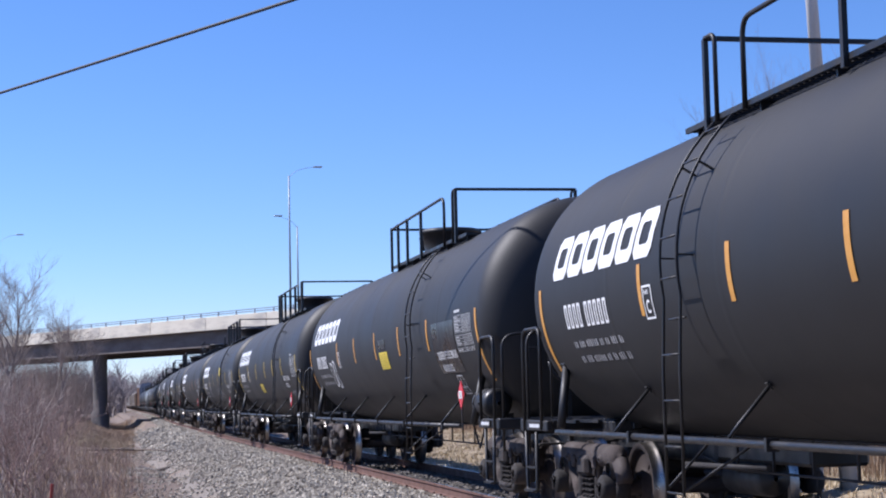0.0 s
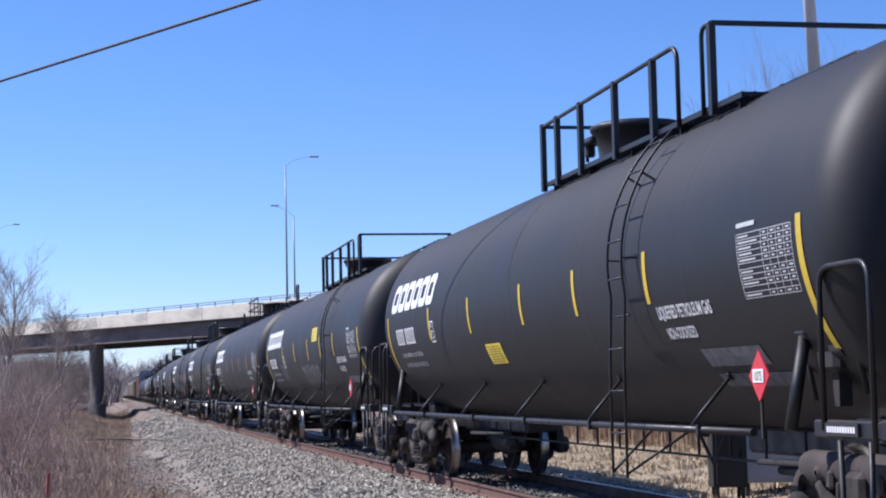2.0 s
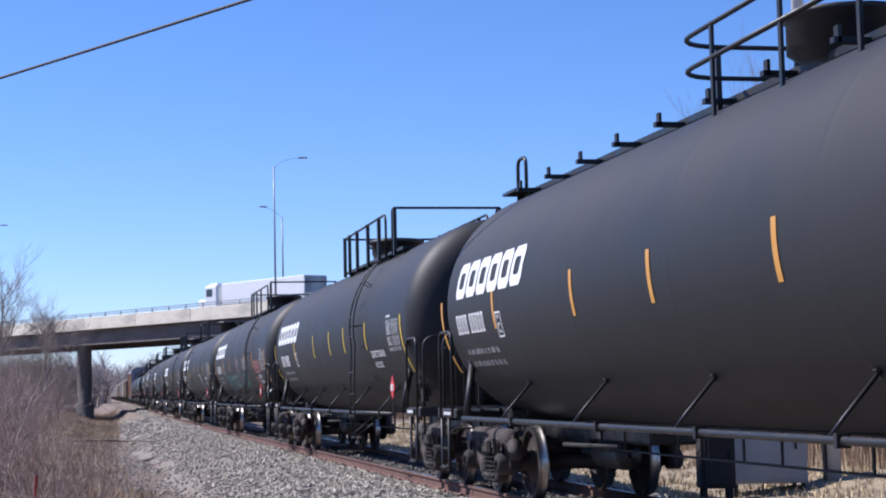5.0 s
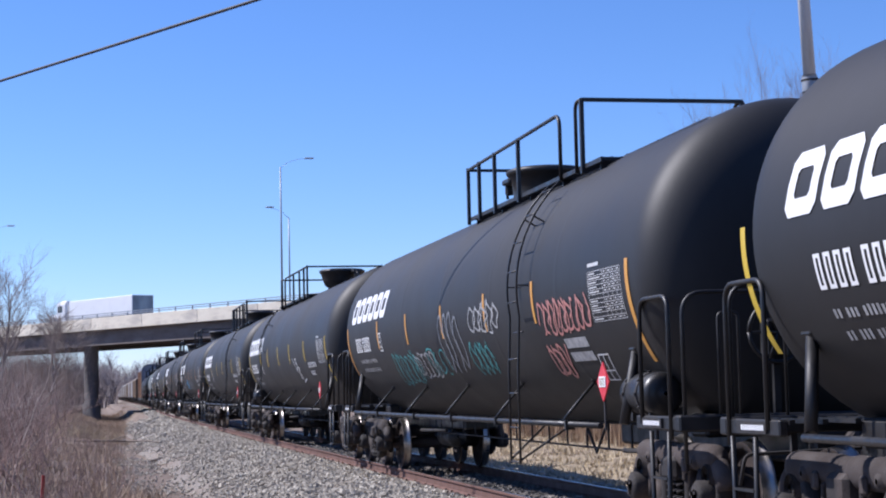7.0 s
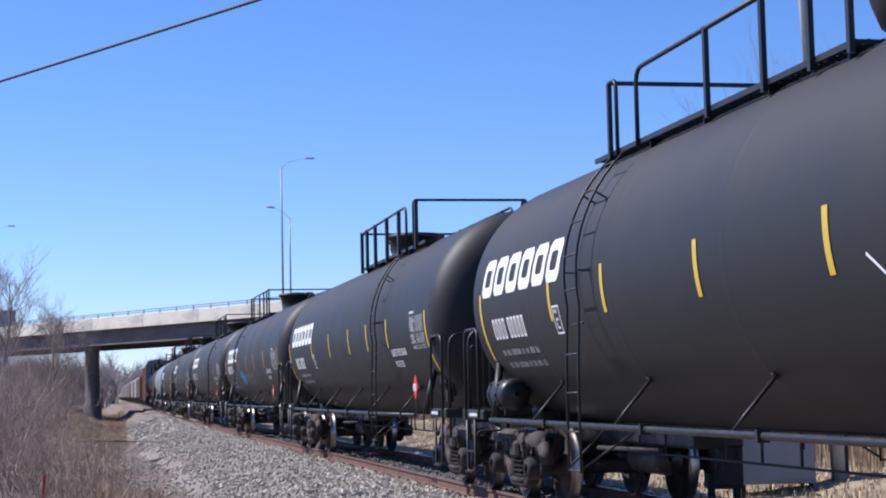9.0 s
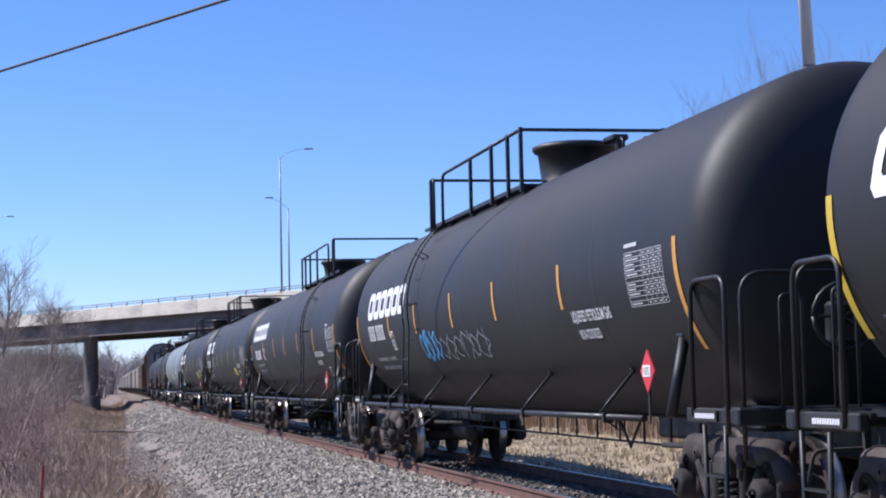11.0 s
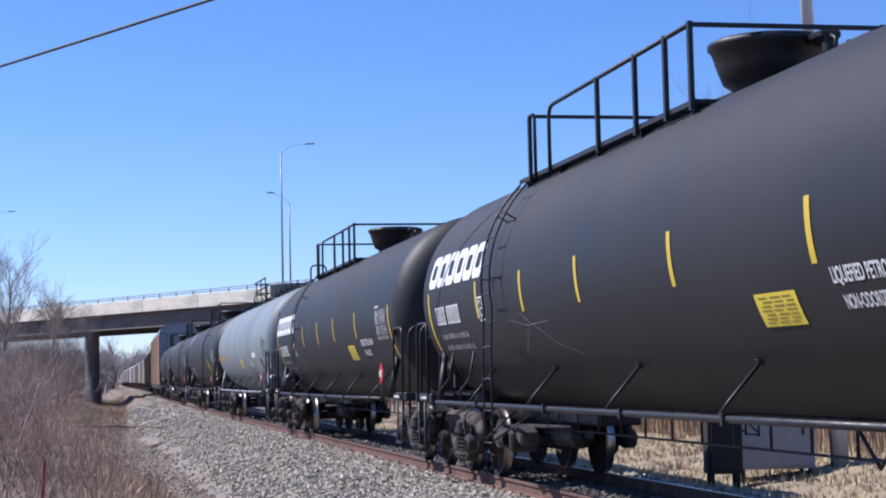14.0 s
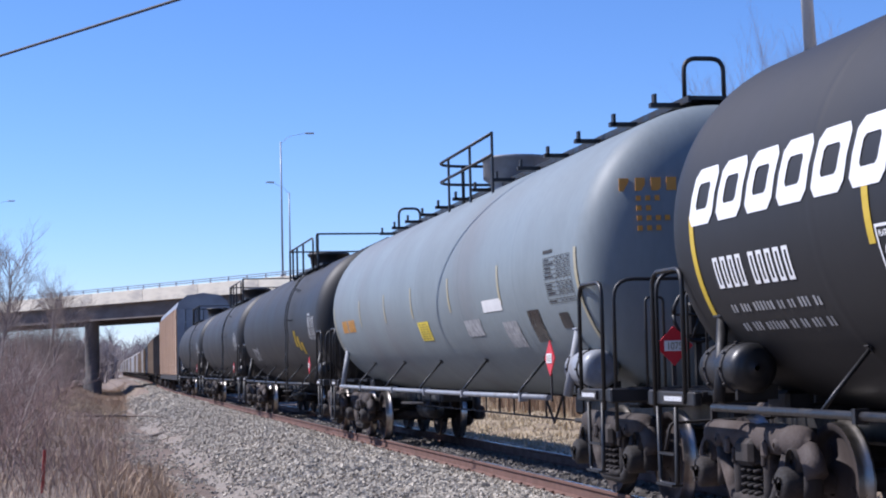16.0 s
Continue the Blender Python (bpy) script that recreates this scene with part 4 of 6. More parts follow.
def hinge_mesh():
    s = Shape()
    s.box((-0.25, 0.92, 4.42), (0.22, 0.42, 0.08), None, 0.02).box((-0.25, 1.10, 4.33), (0.12, 0.09, 0.18), None, 0.02)
    s.tube([(-0.25, 1.1, 4.42), (-0.25, 1.24, 4.36), (-0.25, 1.22, 4.2)], 0.022, 6)
    return s.mesh("cover_latch", BLACK_STEEL)


def reservoir_mesh(mat):
    s = Shape()
    s.lathe([(0.02, -0.42), (0.09, -0.415), (0.15, -0.40), (0.185, -0.37), (0.20, -0.32), (0.20, 0.32), (0.185, 0.37), (0.15, 0.40), (0.09, 0.415), (0.02, 0.42)], "y", (0, 0, 0), 24)
    return s.mesh("air_reservoir", mat)


def band_mesh():
    s = Shape().lathe([(0.201, -0.025), (0.209, -0.025), (0.209, 0.025), (0.201, 0.025)], "y", (0, 0, 0), 24, closed=True)
    for k in range(10):
        a = k * 0.628
        s.box((0.213 * math.cos(a), 0, 0.213 * math.sin(a)), (0.022, 0.04, 0.022), Matrix.Rotation(-a, 3, "Y"))
    return s.mesh("reservoir_band", DARK_STEEL)


def valve_mesh():
    s = Shape()
    s.box((0, 0, 0), (0.26, 0.34, 0.30), None, 0.04).box((-0.1, 0.05, 0.24), (0.18, 0.18, 0.2), None, 0.04)
    s.lathe([(0.10, -0.30), (0.10, -0.12), (0.06, -0.10)], "y", (-0.06, 0, 0.05), 12)
    s.tube([(0.0, -0.15, 0.2), (-0.12, -0.3, 0.36), (-0.1, -0.42, 0.1), (0, -0.4, -0.3)], 0.02, 6)
    s.tube([(0.0, 0.15, 0.1), (-0.1, 0.34, 0.22), (-0.05, 0.45, -0.1), (0, 0.46, -0.35)], 0.018, 6)
    s.box((0, 0, -0.26), (0.1, 0.1, 0.26))
    return s.mesh("control_valve", DARK_STEEL)


def placard(car, y):
    post = part("placard_post", kept("placard_post", lambda: Shape().box((0, 0, 1.15), (0.016, 0.03, 0.30)).mesh("placard_post", DARK_STEEL)), car, (-1.53, y, 0))
    def diamond():
        s = Shape()
        a = 0.19
        vs = [(-0.012, 0, a * 1.0), (-0.012, a, 0), (-0.012, 0, -a), (-0.012, -a, 0)]
        s.add(vs + [(0.0, v[1], v[2]) for v in vs], [(0, 1, 2, 3), (7, 6, 5, 4), (0, 4, 5, 1), (1, 5, 6, 2), (2, 6, 7, 3), (3, 7, 4, 0)])
        return s.mesh("hazard_sign", SIGN_RED)
    d = part("hazard_sign", kept("diamond", diamond), post, (-0.005, 0, 1.46), "red diamond hazard placard reading 1075")
    part("number_band", kept("number_band", lambda: Shape().box((-0.017, 0, 0), (0.006, 0.20, 0.10)).mesh("number_band", WHITE_PAINT)), post, (-0.005, 0, 1.46))

    def digits():
        cu = bpy.data.curves.new("digits", "FONT")
        cu.body, cu.size, cu.align_x = "1075", 0.10, "CENTER"
        tmp = new("digits", cu)
        me = bpy.data.meshes.new_from_object(tmp.evaluated_get(bpy.context.evaluated_depsgraph_get()))
        bpy.data.objects.remove(tmp)
        for v in me.vertices:
            v.co = (-0.024, -v.co.x * 0.8, v.co.y - 0.035)
        me.materials.clear()
        me.materials.append(TAG_INK)
        return me
    part("placard_number", kept("digits", digits), post, (-0.005, 0, 1.46))


def scribble(name, seed, u0, u1, w0, w1, loops, width, mat):
    """Sprayed scrawl: plain curling strokes that fill a stretch of the shell."""
    rng = random.Random(seed)
    s = Shape()
    n = loops
    for k in range(n):
        cu, cw = u0 + (u1 - u0) * (k + 0.5) / n, (w0 + w1) / 2
        hw, hh = abs(u1 - u0) / n * rng.uniform(0.40, 0.62), (w1 - w0) / 2 * rng.uniform(0.7, 1.0)
        a0, turns = rng.uniform(0, 6.28), rng.uniform(0.7, 1.25)
        kink = rng.uniform(0.2, 0.5)
        pts = []
        for i in range(19):
            a = a0 + turns * 6.283 * i / 18
            pts.append((cu + hw * (math.cos(a) + kink * math.cos(3 * a + seed)), cw + hh * (math.sin(a) + kink * 0.5 * math.sin(2 * a))))
        stroke(s, pts, width)
        if rng.random() < 0.6:
            x = cu + rng.uniform(-hw, hw)
            stroke(s, [(x, w0 + rng.uniform(0, 0.1)), (x - 0.08, cw), (x - 0.05 + rng.uniform(-0.2, 0.2), w1)], width)
    return s.mesh(name, mat)


def strips(car, places, mat):
    for k, u in enumerate(places):
        long = k == 0 or k == len(places) - 1
        w0, w1 = (1.58, 2.58) if long else (2.12, 2.59)
        def make():
            q = Shape()
            patch(q, 0.045, -0.045, w0, w1)
            return q.mesh("reflective_strip", mat)
        part("reflective_strip", kept(("strip", long, mat.name), make), car, (0, u, 0))


def tag_sheet(car, u0, u1, w0, w1, lean, mat=None, ink=True):
    q = Shape()
    patch(q, u0, u1, w0, w1, lean)
    t = part("notice_sheet", q.mesh("notice_sheet", mat or TAG_YELLOW), car, beside(car))
    if ink:
        q = Shape()
        for k in range(7):
            w = w0 + (w1 - w0) * (0.10 + 0.125 * k)
            for i in range(3):
                a = u0 - 0.07 - 0.22 * i - 0.03 * (k % 3)
                patch(q, a - lean * (w - w0), max(u1 + 0.06, a - 0.16 - 0.03 * ((k + i) % 2)) - lean * (w - w0), w, w + 0.011, out=0.009)
        part("small_print", q.mesh("small_print", TAG_INK), t, kind="stuff")


# car by car: start of the large marks and their pitch, ladder, test table, cargo words, reflective strips, top gear
LAYOUT = {
    "c0": (7.94, 0.555, 3.76, -6.9, -4.9, (8.45, 4.98, 2.76, 0.61, -1.8, -4.75, -8.35), -0.4),
    "c1": (8.06, 0.595, -4.42, -7.25, -5.75, (8.8, 4.45, 2.1, -0.35, -2.75, -5.22, -8.58), 0.2),
    "c2": (8.07, 0.575, -4.6, -7.27, -5.17, (8.37, 4.95, 2.27, -0.5, -2.73, -5.03, -8.43), -0.35),
    "c3": (8.05, 0.575, -4.6, -7.1, -5.25, (8.25, 4.35, 1.8, -0.87, -3.03, -5.1, -8.5), -0.35),
    "c4": (8.16, 0.565, -4.3, -7.2, -5.2, (9.05, 6.17, 2.85, 0.45, -2.3, -5.2, -8.55), 0),
    "c5": (8.15, 0.6, -4.4, -7.1, -5.25, (8.92, 5.02, 1.77, -0.58, -2.5, -4.96, -8.33), 0.1),
    "c6": (8.08, 0.6, -4.69, -7.2, -5.4, (8.55, 5.28, 2.64, -0.04, -2.68, -5.03, -8.42), -0.2),
    "c7": (8.2, 0.6, 3.77, -7.07, -5.15, (8.3, 5.1, 3.18, 0.6, -1.9, -4.83, -8.4), -0.45),
    "c8": (8.1, 0.6, -4.58, -7.2, -5.2, (8.7, 4.6, 1.82, -0.85, -3.0, -5.08, -8.4), 0.1),
    "c9": (7.47, 0.57, 3.24, -7.05, -5.05, (8.65, 5.52, 3.25, 0.65, -1.85, -4.8, -8.4), -0.45),
    "c10": (8.02, 0.59, -4.58, -7.4, -5.24, (8.8, 5.42, 2.7, 0.28, -2.48, -5.34, -8.6), 0.1),
    "c11": (8.29, 0.555, 4.14, -7.05, -5.1, (8.3, 5.29, 3.03, 0.77, -2.07, -4.91, -8.35), -0.45),
    "c12": (8.35, 0.595, 3.83, -7.03, -5.05, (8.3, 5.15, 3.1, 0.58, -1.87, -4.73, -8.33), -0.45),
    "c13": (8.04, 0.6, -4.4, -7.43, -5.26, (8.5, 5.35, 2.75, 0.35, -2.4, -5.3, -8.65), -0.1),
    "c14": (8.14, 0.6, -4.3, -7.33, -5.16, (8.6, 5.45, 2.85, 0.45, -2.3, -5.2, -8.55), 0),
}
MARKED = {}


def beside(car):
    """Where the sheets and scrawls of a car lie along it."""
    return 0.0, MARKED[car.name], 0.0


RUNNING = []


def running_gear(car, mat, key):
    """Trucks, ends and rails that every tank car has, on both ends."""
    for y in (8.3, -8.3):
        truck(car, y)
    for turn in (0, 180):
        e = part("end_frame", kept("end_frame", lambda: end_frame_mesh(BLACK_STEEL)), car, pose(0, 0, 0, 0, 0, turn))
        part("coupler", kept("coupler", coupler_mesh), e)
        part("air_hose", kept("hose", hose_mesh), e)
        part("uncoupling_lever", kept("lever", lever_mesh), e)
        if turn == 180:
            part("brake_wheel", kept("brake_wheel", brake_wheel_mesh), e)
        part("handrail", kept("handrail", lambda: handrail_mesh(BLACK_STEEL)), car, pose(0, 0, 0, 0, 0, turn))
        part("grab_iron", kept("grab_iron", lambda: grab_iron_mesh(BLACK_STEEL)), car, pose(0, 0, 0, 0, 0, turn))
        part("grab_iron", kept("grab_iron", None), car, pose(2.06, 0, 0, 0, 0, 0) if turn == 0 else pose(-2.06, 0, 0, 0, 0, 180))
        part("side_rail", kept("side_rail", lambda: side_rail_mesh(BLACK_STEEL)), car, pose(0, 0, 0, 0, 0, turn))
        part("side_rail", kept("side_rail", None), car, pose(3.0, 0, 0, 0, 0, 0) if turn == 0 else pose(-3.0, 0, 0, 0, 0, 180))
        part("step", kept("step", lambda: step_mesh(BLACK_STEEL)), car, pose(0, 0, 0, 0, 0, turn))
        part("step", kept("step", lambda: step_mesh(BLACK_STEEL)), car, pose(3.0, 0, 0, 0, 0, 0) if turn == 0 else pose(-3.0, 0, 0, 0, 0, 180))
        sl = part("side_sill", kept(("side_sill", key), lambda: side_sill_mesh(mat)), car, pose(0, 0, 0, 0, 0, turn))
        for y in (-6.0, -3.0, 0.0, 3.0, 6.0):
            part("strut", kept(("strut", key), lambda: strut_mesh(BLACK_STEEL)), sl, (0, y, 0))
        part("corner_post", kept(("corner_post", key), lambda: corner_post_mesh(mat)), car, pose(0, 0, 0, 0, 0, turn))
        part("corner_post", kept(("corner_post_far", key), lambda: mirrored(corner_post_mesh(mat, 7.94))), car, pose(0, 0, 0, 0, 0, turn))
    part("brake_pipe", kept("brake_pipe", brake_pipe_mesh), car)
    def plates():
        return Shape().box((-1.505, 0, 1.09), (0.024, 0.50, 0.085)).mesh("lettered_plate", DARK_STEEL)
    def bars():
        q = Shape()
        for k in range(11):
            q.box((-1.519, 0.20 - 0.04 * k, 1.09), (0.004, 0.026, 0.04))
        return q.mesh("plate_lettering", WHITE_PAINT)
    for y in (-8.95, 8.92):
        pl = part("lettered_plate", kept(("plates", key), plates), car, (0, y, 0))
        part("plate_lettering", kept("plate_lettering", bars), pl, kind="stuff")
    for y in (-5.9, 5.9):
        sill = part("stub_sill", kept("stub_sill", lambda: Shape().box((0, 0, 0.92), (0.56, 3.4, 0.34), None, 0.03).mesh("stub_sill", BLACK_STEEL)), car, (0, y, 0), "dark sill under the tank")
        part("brake_cylinder", kept("brake_cylinder", lambda: Shape().lathe([(0.02, -0.62), (0.15, -0.6), (0.17, -0.5), (0.17, 0.35), (0.12, 0.42), (0.05, 0.5), (0.04, 1.2)], "y", (-0.16, 0, 0.60), 18).mesh("brake_cylinder", BLACK_STEEL)), sill)
        part("brake_rod", kept("brake_rod", lambda: Shape().tube([(-0.5, -1.3, 0.74), (-0.5, 0.9, 0.70)], 0.03, 7).mesh("brake_rod", DARK_STEEL)), sill)


def mirrored(me):
    m2 = me.copy()
    for v in m2.vertices:
        v.co.y = -v.co.y
    m2.flip_normals()
    return m2


def tank_car(y0, flip, label, flat=False, bowl=False, logo=True, big=False, valve=False, strip=None, paint=None, style="rail", lpg=True, low=0.0, marks=None, tank_end=True):
    """A long pressure tank car. flip: its walkway runs towards the far end."""
    paint = paint or TANK_BLACK
    logo_at, pitch, ladder_at, table_at, words_at, strips_at, gear_at = LAYOUT.get(marks, LAYOUT["c14"])
    grey = paint is TANK_GREY
    key = "grey" if grey else "black"
    metal = GREY_STEEL if grey else BLACK_STEEL
    car = thing("tank_car", label, "tank car", "cars of the train", at=pose(TRACK_X, y0, 0))
    RUNNING.append((car, y0))
    MARKED[car.name] = gear_at
    part("tank", kept(("tank", key), lambda: tank_mesh(paint)), car)
    running_gear(car, metal, key)
    f = -1 if flip else 1
    turn = pose(0, gear_at, 0, 0, 0, 180 if flip else 0)
    if style == "rail":
        for x in (-0.70, 0.70):
            part("walkway", kept(("walkway", x), lambda: walkway_mesh(-5.65, 0.75, x, BLACK_STEEL)), car, turn)
        railing(car, flat, turn)
        for side in (0, 180):
            ladder(car, metal, key, pose(0, ladder_at, 0) if side == 0 else pose(0, ladder_at, 0, 0, 0, 180))
        d = part("dome_housing", kept(("dome", bowl), lambda: dome_mesh(bowl)), car, turn, "round black valve housing")
        part("cover_latch", kept("latch", hinge_mesh), d)
    else:
        walk_top(car, metal, key)
    end = -8.25 * f
    if valve:
        part("control_valve", kept("valve", valve_mesh), car, (-1.12, end + 0.1, 1.62))
    elif tank_end:
        r = part("air_reservoir", kept(("reservoir", key), lambda: reservoir_mesh(metal)), car, (-1.24, end + 0.1 * f, 1.34), "cylindrical air reservoir")
        for dy in (-0.16, 0.2):
            part("reservoir_band", kept("band", band_mesh), r, (0, dy, 0))
        for dy in (-0.25, 0.25):
            part("reservoir_bracket", kept("bracket", lambda: Shape().box((0.06, 0, -0.19), (0.34, 0.05, 0.12)).mesh("reservoir_bracket", metal)), r, (0, dy, 0))
    placard(car, -7.65)
    if strip:
        strips(car, strips_at, strip)
    if logo:
        shift = logo_at - 8.14
        slide = Matrix.Translation((0, shift, AXIS)) @ Matrix.Rotation(-low / RADIUS, 4, "Y") @ Matrix.Translation((0, 0, -AXIS))
        for i in range(6):
            part("mark_block", kept(("mark", big), lambda: marks_mesh("owner_mark", big)), car, slide @ Matrix.Translation((0, 8.14 - i * pitch, 0)), "bold white slanted block" if i == 0 else "")
        base = Matrix.Translation((0, shift + 0.45, 0)) if big else slide
        for i in range(9):
            part("number_bar", kept("number_bar", lambda: marks_mesh("number_bar")), car, base @ Matrix.Translation((0, 7.72 - 0.158 * i - (0.102 if i > 3 else 0.0), 0)))
        part("weight_lettering", kept("weight_lettering", lambda: marks_mesh("weight_lettering")), car, Matrix.Translation((0, 0.35 if big else 0.0, 0)) @ slide, kind="stuff")
        pf = part("plate_frame", kept("plate_frame", lambda: marks_mesh("plate_frame")), car, Matrix.Translation((0, strips_at[1] - 5.17, AXIS)) @ Matrix.Rotation(-low / RADIUS, 4, "Y") @ Matrix.Translation((0, 0, -AXIS)))
        part("plate_word", kept("plate_word", lambda: lettering("plate_word", "PLATE", 5.06, 2.31, 0.04, 0.85, WHITE_PAINT)), pf)
        part("plate_letter", kept("plate_letter", lambda: lettering("plate_letter", "C", 5.03, 2.14, 0.12, 0.9, WHITE_PAINT)), pf)
    part("test_table", kept(("test_table", grey), lambda: marks_mesh("test_table", grey)), car, (0, table_at, 0))
    if lpg:
        part("cargo_lettering", kept("cargo_lettering", lambda: lettering("cargo_lettering", "LIQUEFIED PETROLEUM GAS", -5.16, 1.97, 0.115, 0.655, WORD_PAINT)), car, (0, words_at + 5.16, 0))
        part("odour_lettering", kept("odour_lettering", lambda: lettering("odour_lettering", "NON-ODORIZED", -5.22, 1.78, 0.105, 0.63, WORD_PAINT)), car, (0, words_at + 5.16, 0))
    return car


def walk_top(car, metal, key):
    """Long running board with open loops and a small railed dome, as on the older cars."""
    def board():
        s = Shape()
        s.box((0, 0, 4.10), (0.55, 17.4, 0.04)).box((-0.27, 0, 4.09), (0.03, 17.4, 0.07)).box((0.27, 0, 4.09), (0.03, 17.4, 0.07))
        for k in range(13):
            y = -8.4 + 1.4 * k
            s.box((-0.1, y, 4.06), (1.0, 0.08, 0.05)).box((-0.55, y, 4.11), (0.03, 0.08, 0.14))
        return s.mesh("running_board", BLACK_STEEL)
    part("running_board", kept("board", board), car)
    if key != "grey":
        for y in (9.05, -9.05):
            part("board_end", kept("board_end", lambda: Shape().box((-0.1, 0, 4.10), (0.9, 0.72, 0.04)).box((-0.1, 0.3, 3.97), (0.5, 0.04, 0.26)).box((-0.1, -0.3, 3.97), (0.5, 0.04, 0.26)).mesh("board_end", BLACK_STEEL)), car, (0, y, 0))
    def loop():
        return Shape().tube(rounded([(-0.3, -0.22, 4.02), (-0.3, -0.22, 4.60), (-0.3, 0.22, 4.60), (-0.3, 0.22, 4.02)], 0.14, 5), 0.026, 7).mesh("loop_rail", BLACK_STEEL)
    across = key == "grey"
    for y in (8.75, -8.75) if across else (9.25, -9.25):
        part("loop_rail", kept("loop", loop), car, pose(0.08, y + (0.55 if across and y < 0 else 0), 0, 0, 0, 90) @ pose(0.3, 0, 0) if across else pose(0, y, 0))
    def rails():
        s = Shape()
        for z in (4.30, 4.60):
            s.tube(rounded([(-0.85, -2.4, z), (-0.85, 1.5, z), (0.85, 1.5, z), (0.85, -2.4, z)], 0.5, 6), 0.024, 7)
        for y in (-2.4, -1.0, 0.5):
            for x in (-0.85, 0.85):
                s.box((x, y, 4.16), (0.03, 0.05, 0.92))
        for x in (-0.4, 0.4):
            s.box((x, 1.5, 4.28), (0.05, 0.03, 0.68))
        return s.mesh("dome_railing", BLACK_STEEL)
    part("dome_railing", kept("dome_railing", rails), car)
    def dome():
        return Shape().lathe([(0.38, 3.95), (0.38, 4.10), (0.5, 4.18), (0.5, 4.44), (0.53, 4.46), (0.53, 4.50), (0.3, 4.53), (0.04, 4.54)], "z", (0, -0.4, 0), 24).mesh("dome_housing", metal)
    part("dome_housing", kept(("dome_old", key), dome), car, None, "round valve housing")


c0 = tank_car(9.65, True, "long black tank car with white block marks and orange strips", bowl=True, strip=STRIPE_ORANGE, marks="c0", tank_end=False)
c1 = tank_car(30.00, False, "long black tank car with a white scrawl beside its number", strip=STRIPE_ORANGE, marks="c1")
c2 = tank_car(50.45, False, "long black tank car with yellow notice sheet low on its side", flat=True, valve=True, strip=STRIPE_YELLOW, marks="c2")
c3 = tank_car(70.75, False, "long black tank car with pale scrawls along its lower side", flat=True, valve=True, strip=STRIPE_YELLOW, low=0.08, marks="c3")
c4 = tank_car(91.10, False, "long black tank car with large marks and open top loops", big=True, valve=True, strip=STRIPE_ORANGE, style="loops", low=0.07, marks="c4")
c5 = tank_car(111.62, False, "clean long black tank car with yellow reflective strips", flat=True, valve=True, strip=STRIPE_YELLOW, low=0.08, marks="c5")
c6 = tank_car(131.80, False, "long black tank car covered in teal, white and coral scrawls", strip=STRIPE_ORANGE, lpg=False, marks="c6")
c7 = tank_car(152.05, True, "long black tank car with bowl-shaped dome and one white scrawl", bowl=True, strip=STRIPE_YELLOW, low=0.11, marks="c7")
c8 = tank_car(172.40, False, "clean long black tank car with walkway railing and yellow strips", flat=True, valve=True, strip=STRIPE_YELLOW, low=0.15, marks="c8")
c9 = tank_car(192.55, True, "long black tank car with large marks and blue scrawl", big=True, strip=STRIPE_ORANGE, low=0.17, marks="c9", tank_end=False)
c10 = tank_car(213.00, False, "long black tank car with orange strips and grey air reservoir", strip=STRIPE_ORANGE, marks="c10")
c11 = tank_car(232.95, True, "long black tank car with thin pale scratches and yellow sheet", bowl=True, valve=True, strip=STRIPE_YELLOW, marks="c11")
c12 = tank_car(253.05, True, "long black tank car with bowl-shaped dome and yellow sheet", bowl=True, strip=STRIPE_YELLOW, low=0.15, marks="c12")
c13 = tank_car(273.40, False, "long weathered grey tank car with running board along its top", logo=False, strip=STRIPE_FADED, paint=TANK_GREY, style="loops", lpg=False, marks="c13")
c14 = tank_car(293.60, False, "plain black tank car with small yellow marks", logo=False, lpg=False, marks="c14")
c15 = tank_car(313.8, False, "plain black tank car without lettering", logo=False, lpg=False, marks="c14")
c16 = tank_car(334.0, True, "plain black tank car without lettering", logo=False, lpg=False, marks="c14")

# sheets, patches and scrawls that set the cars apart
tag_sheet(c1, -0.90, -1.70, 1.93, 2.23, 0.12)
tag_sheet(c1, -0.95, -1.62, 2.28, 2.44, 0.0, PATCH_BLACK, False)
part("dark_patch", (lambda q: (patch(q, -5.8, -7.35, 1.75, 2.50), q.mesh("dark_patch", PATCH_BLACK))[1])(Shape()), c1, beside(c1))
part("scrawl", scribble("scrawl", 3, 5.55, 4.75, 1.66, 2.22, 2, 0.035, WHITE_PAINT), c1, beside(c1))
tag_sheet(c2, 2.08, 1.28, 1.67, 1.95, 0.1)
for w0, w1, u1 in ((1.48, 1.66, -6.75), (1.25, 1.40, -7.0)):
    q = Shape()
    patch(q, -5.45, u1, w0, w1)
    part("painted_out_panel", q.mesh("painted_out_panel", FAINT_PAINT), c2, beside(c2))
tag_sheet(c3, -1.42, -2.28, 2.51, 2.81, 0.0)
part("scrawl", scribble("scrawl", 11, 5.5, 4.6, 1.65, 2.1, 4, 0.022, GREY_SPRAY), c3, beside(c3))
part("scrawl", scribble("scrawl", 12, 1.3, -1.8, 1.45, 2.0, 8, 0.022, FADED_PAINT), c3, beside(c3))
for w0, w1, u0, u1 in ((1.50, 1.66, -5.4, -6.9), (1.32, 1.46, -6.1, -7.0)):
    q = Shape()
    patch(q, u0, u1, w0, w1)
    part("painted_out_panel", q.mesh("painted_out_panel", FAINT_PAINT), c3, beside(c3))
part("scrawl", scribble("scrawl", 21, 4.6, 2.5, 1.40, 2.02, 6, 0.028, TEAL_SPRAY), c6, beside(c6))
part("scrawl", scribble("scrawl", 22, 2.7, 1.2, 1.55, 1.95, 5, 0.025, FADED_PAINT), c6, beside(c6))
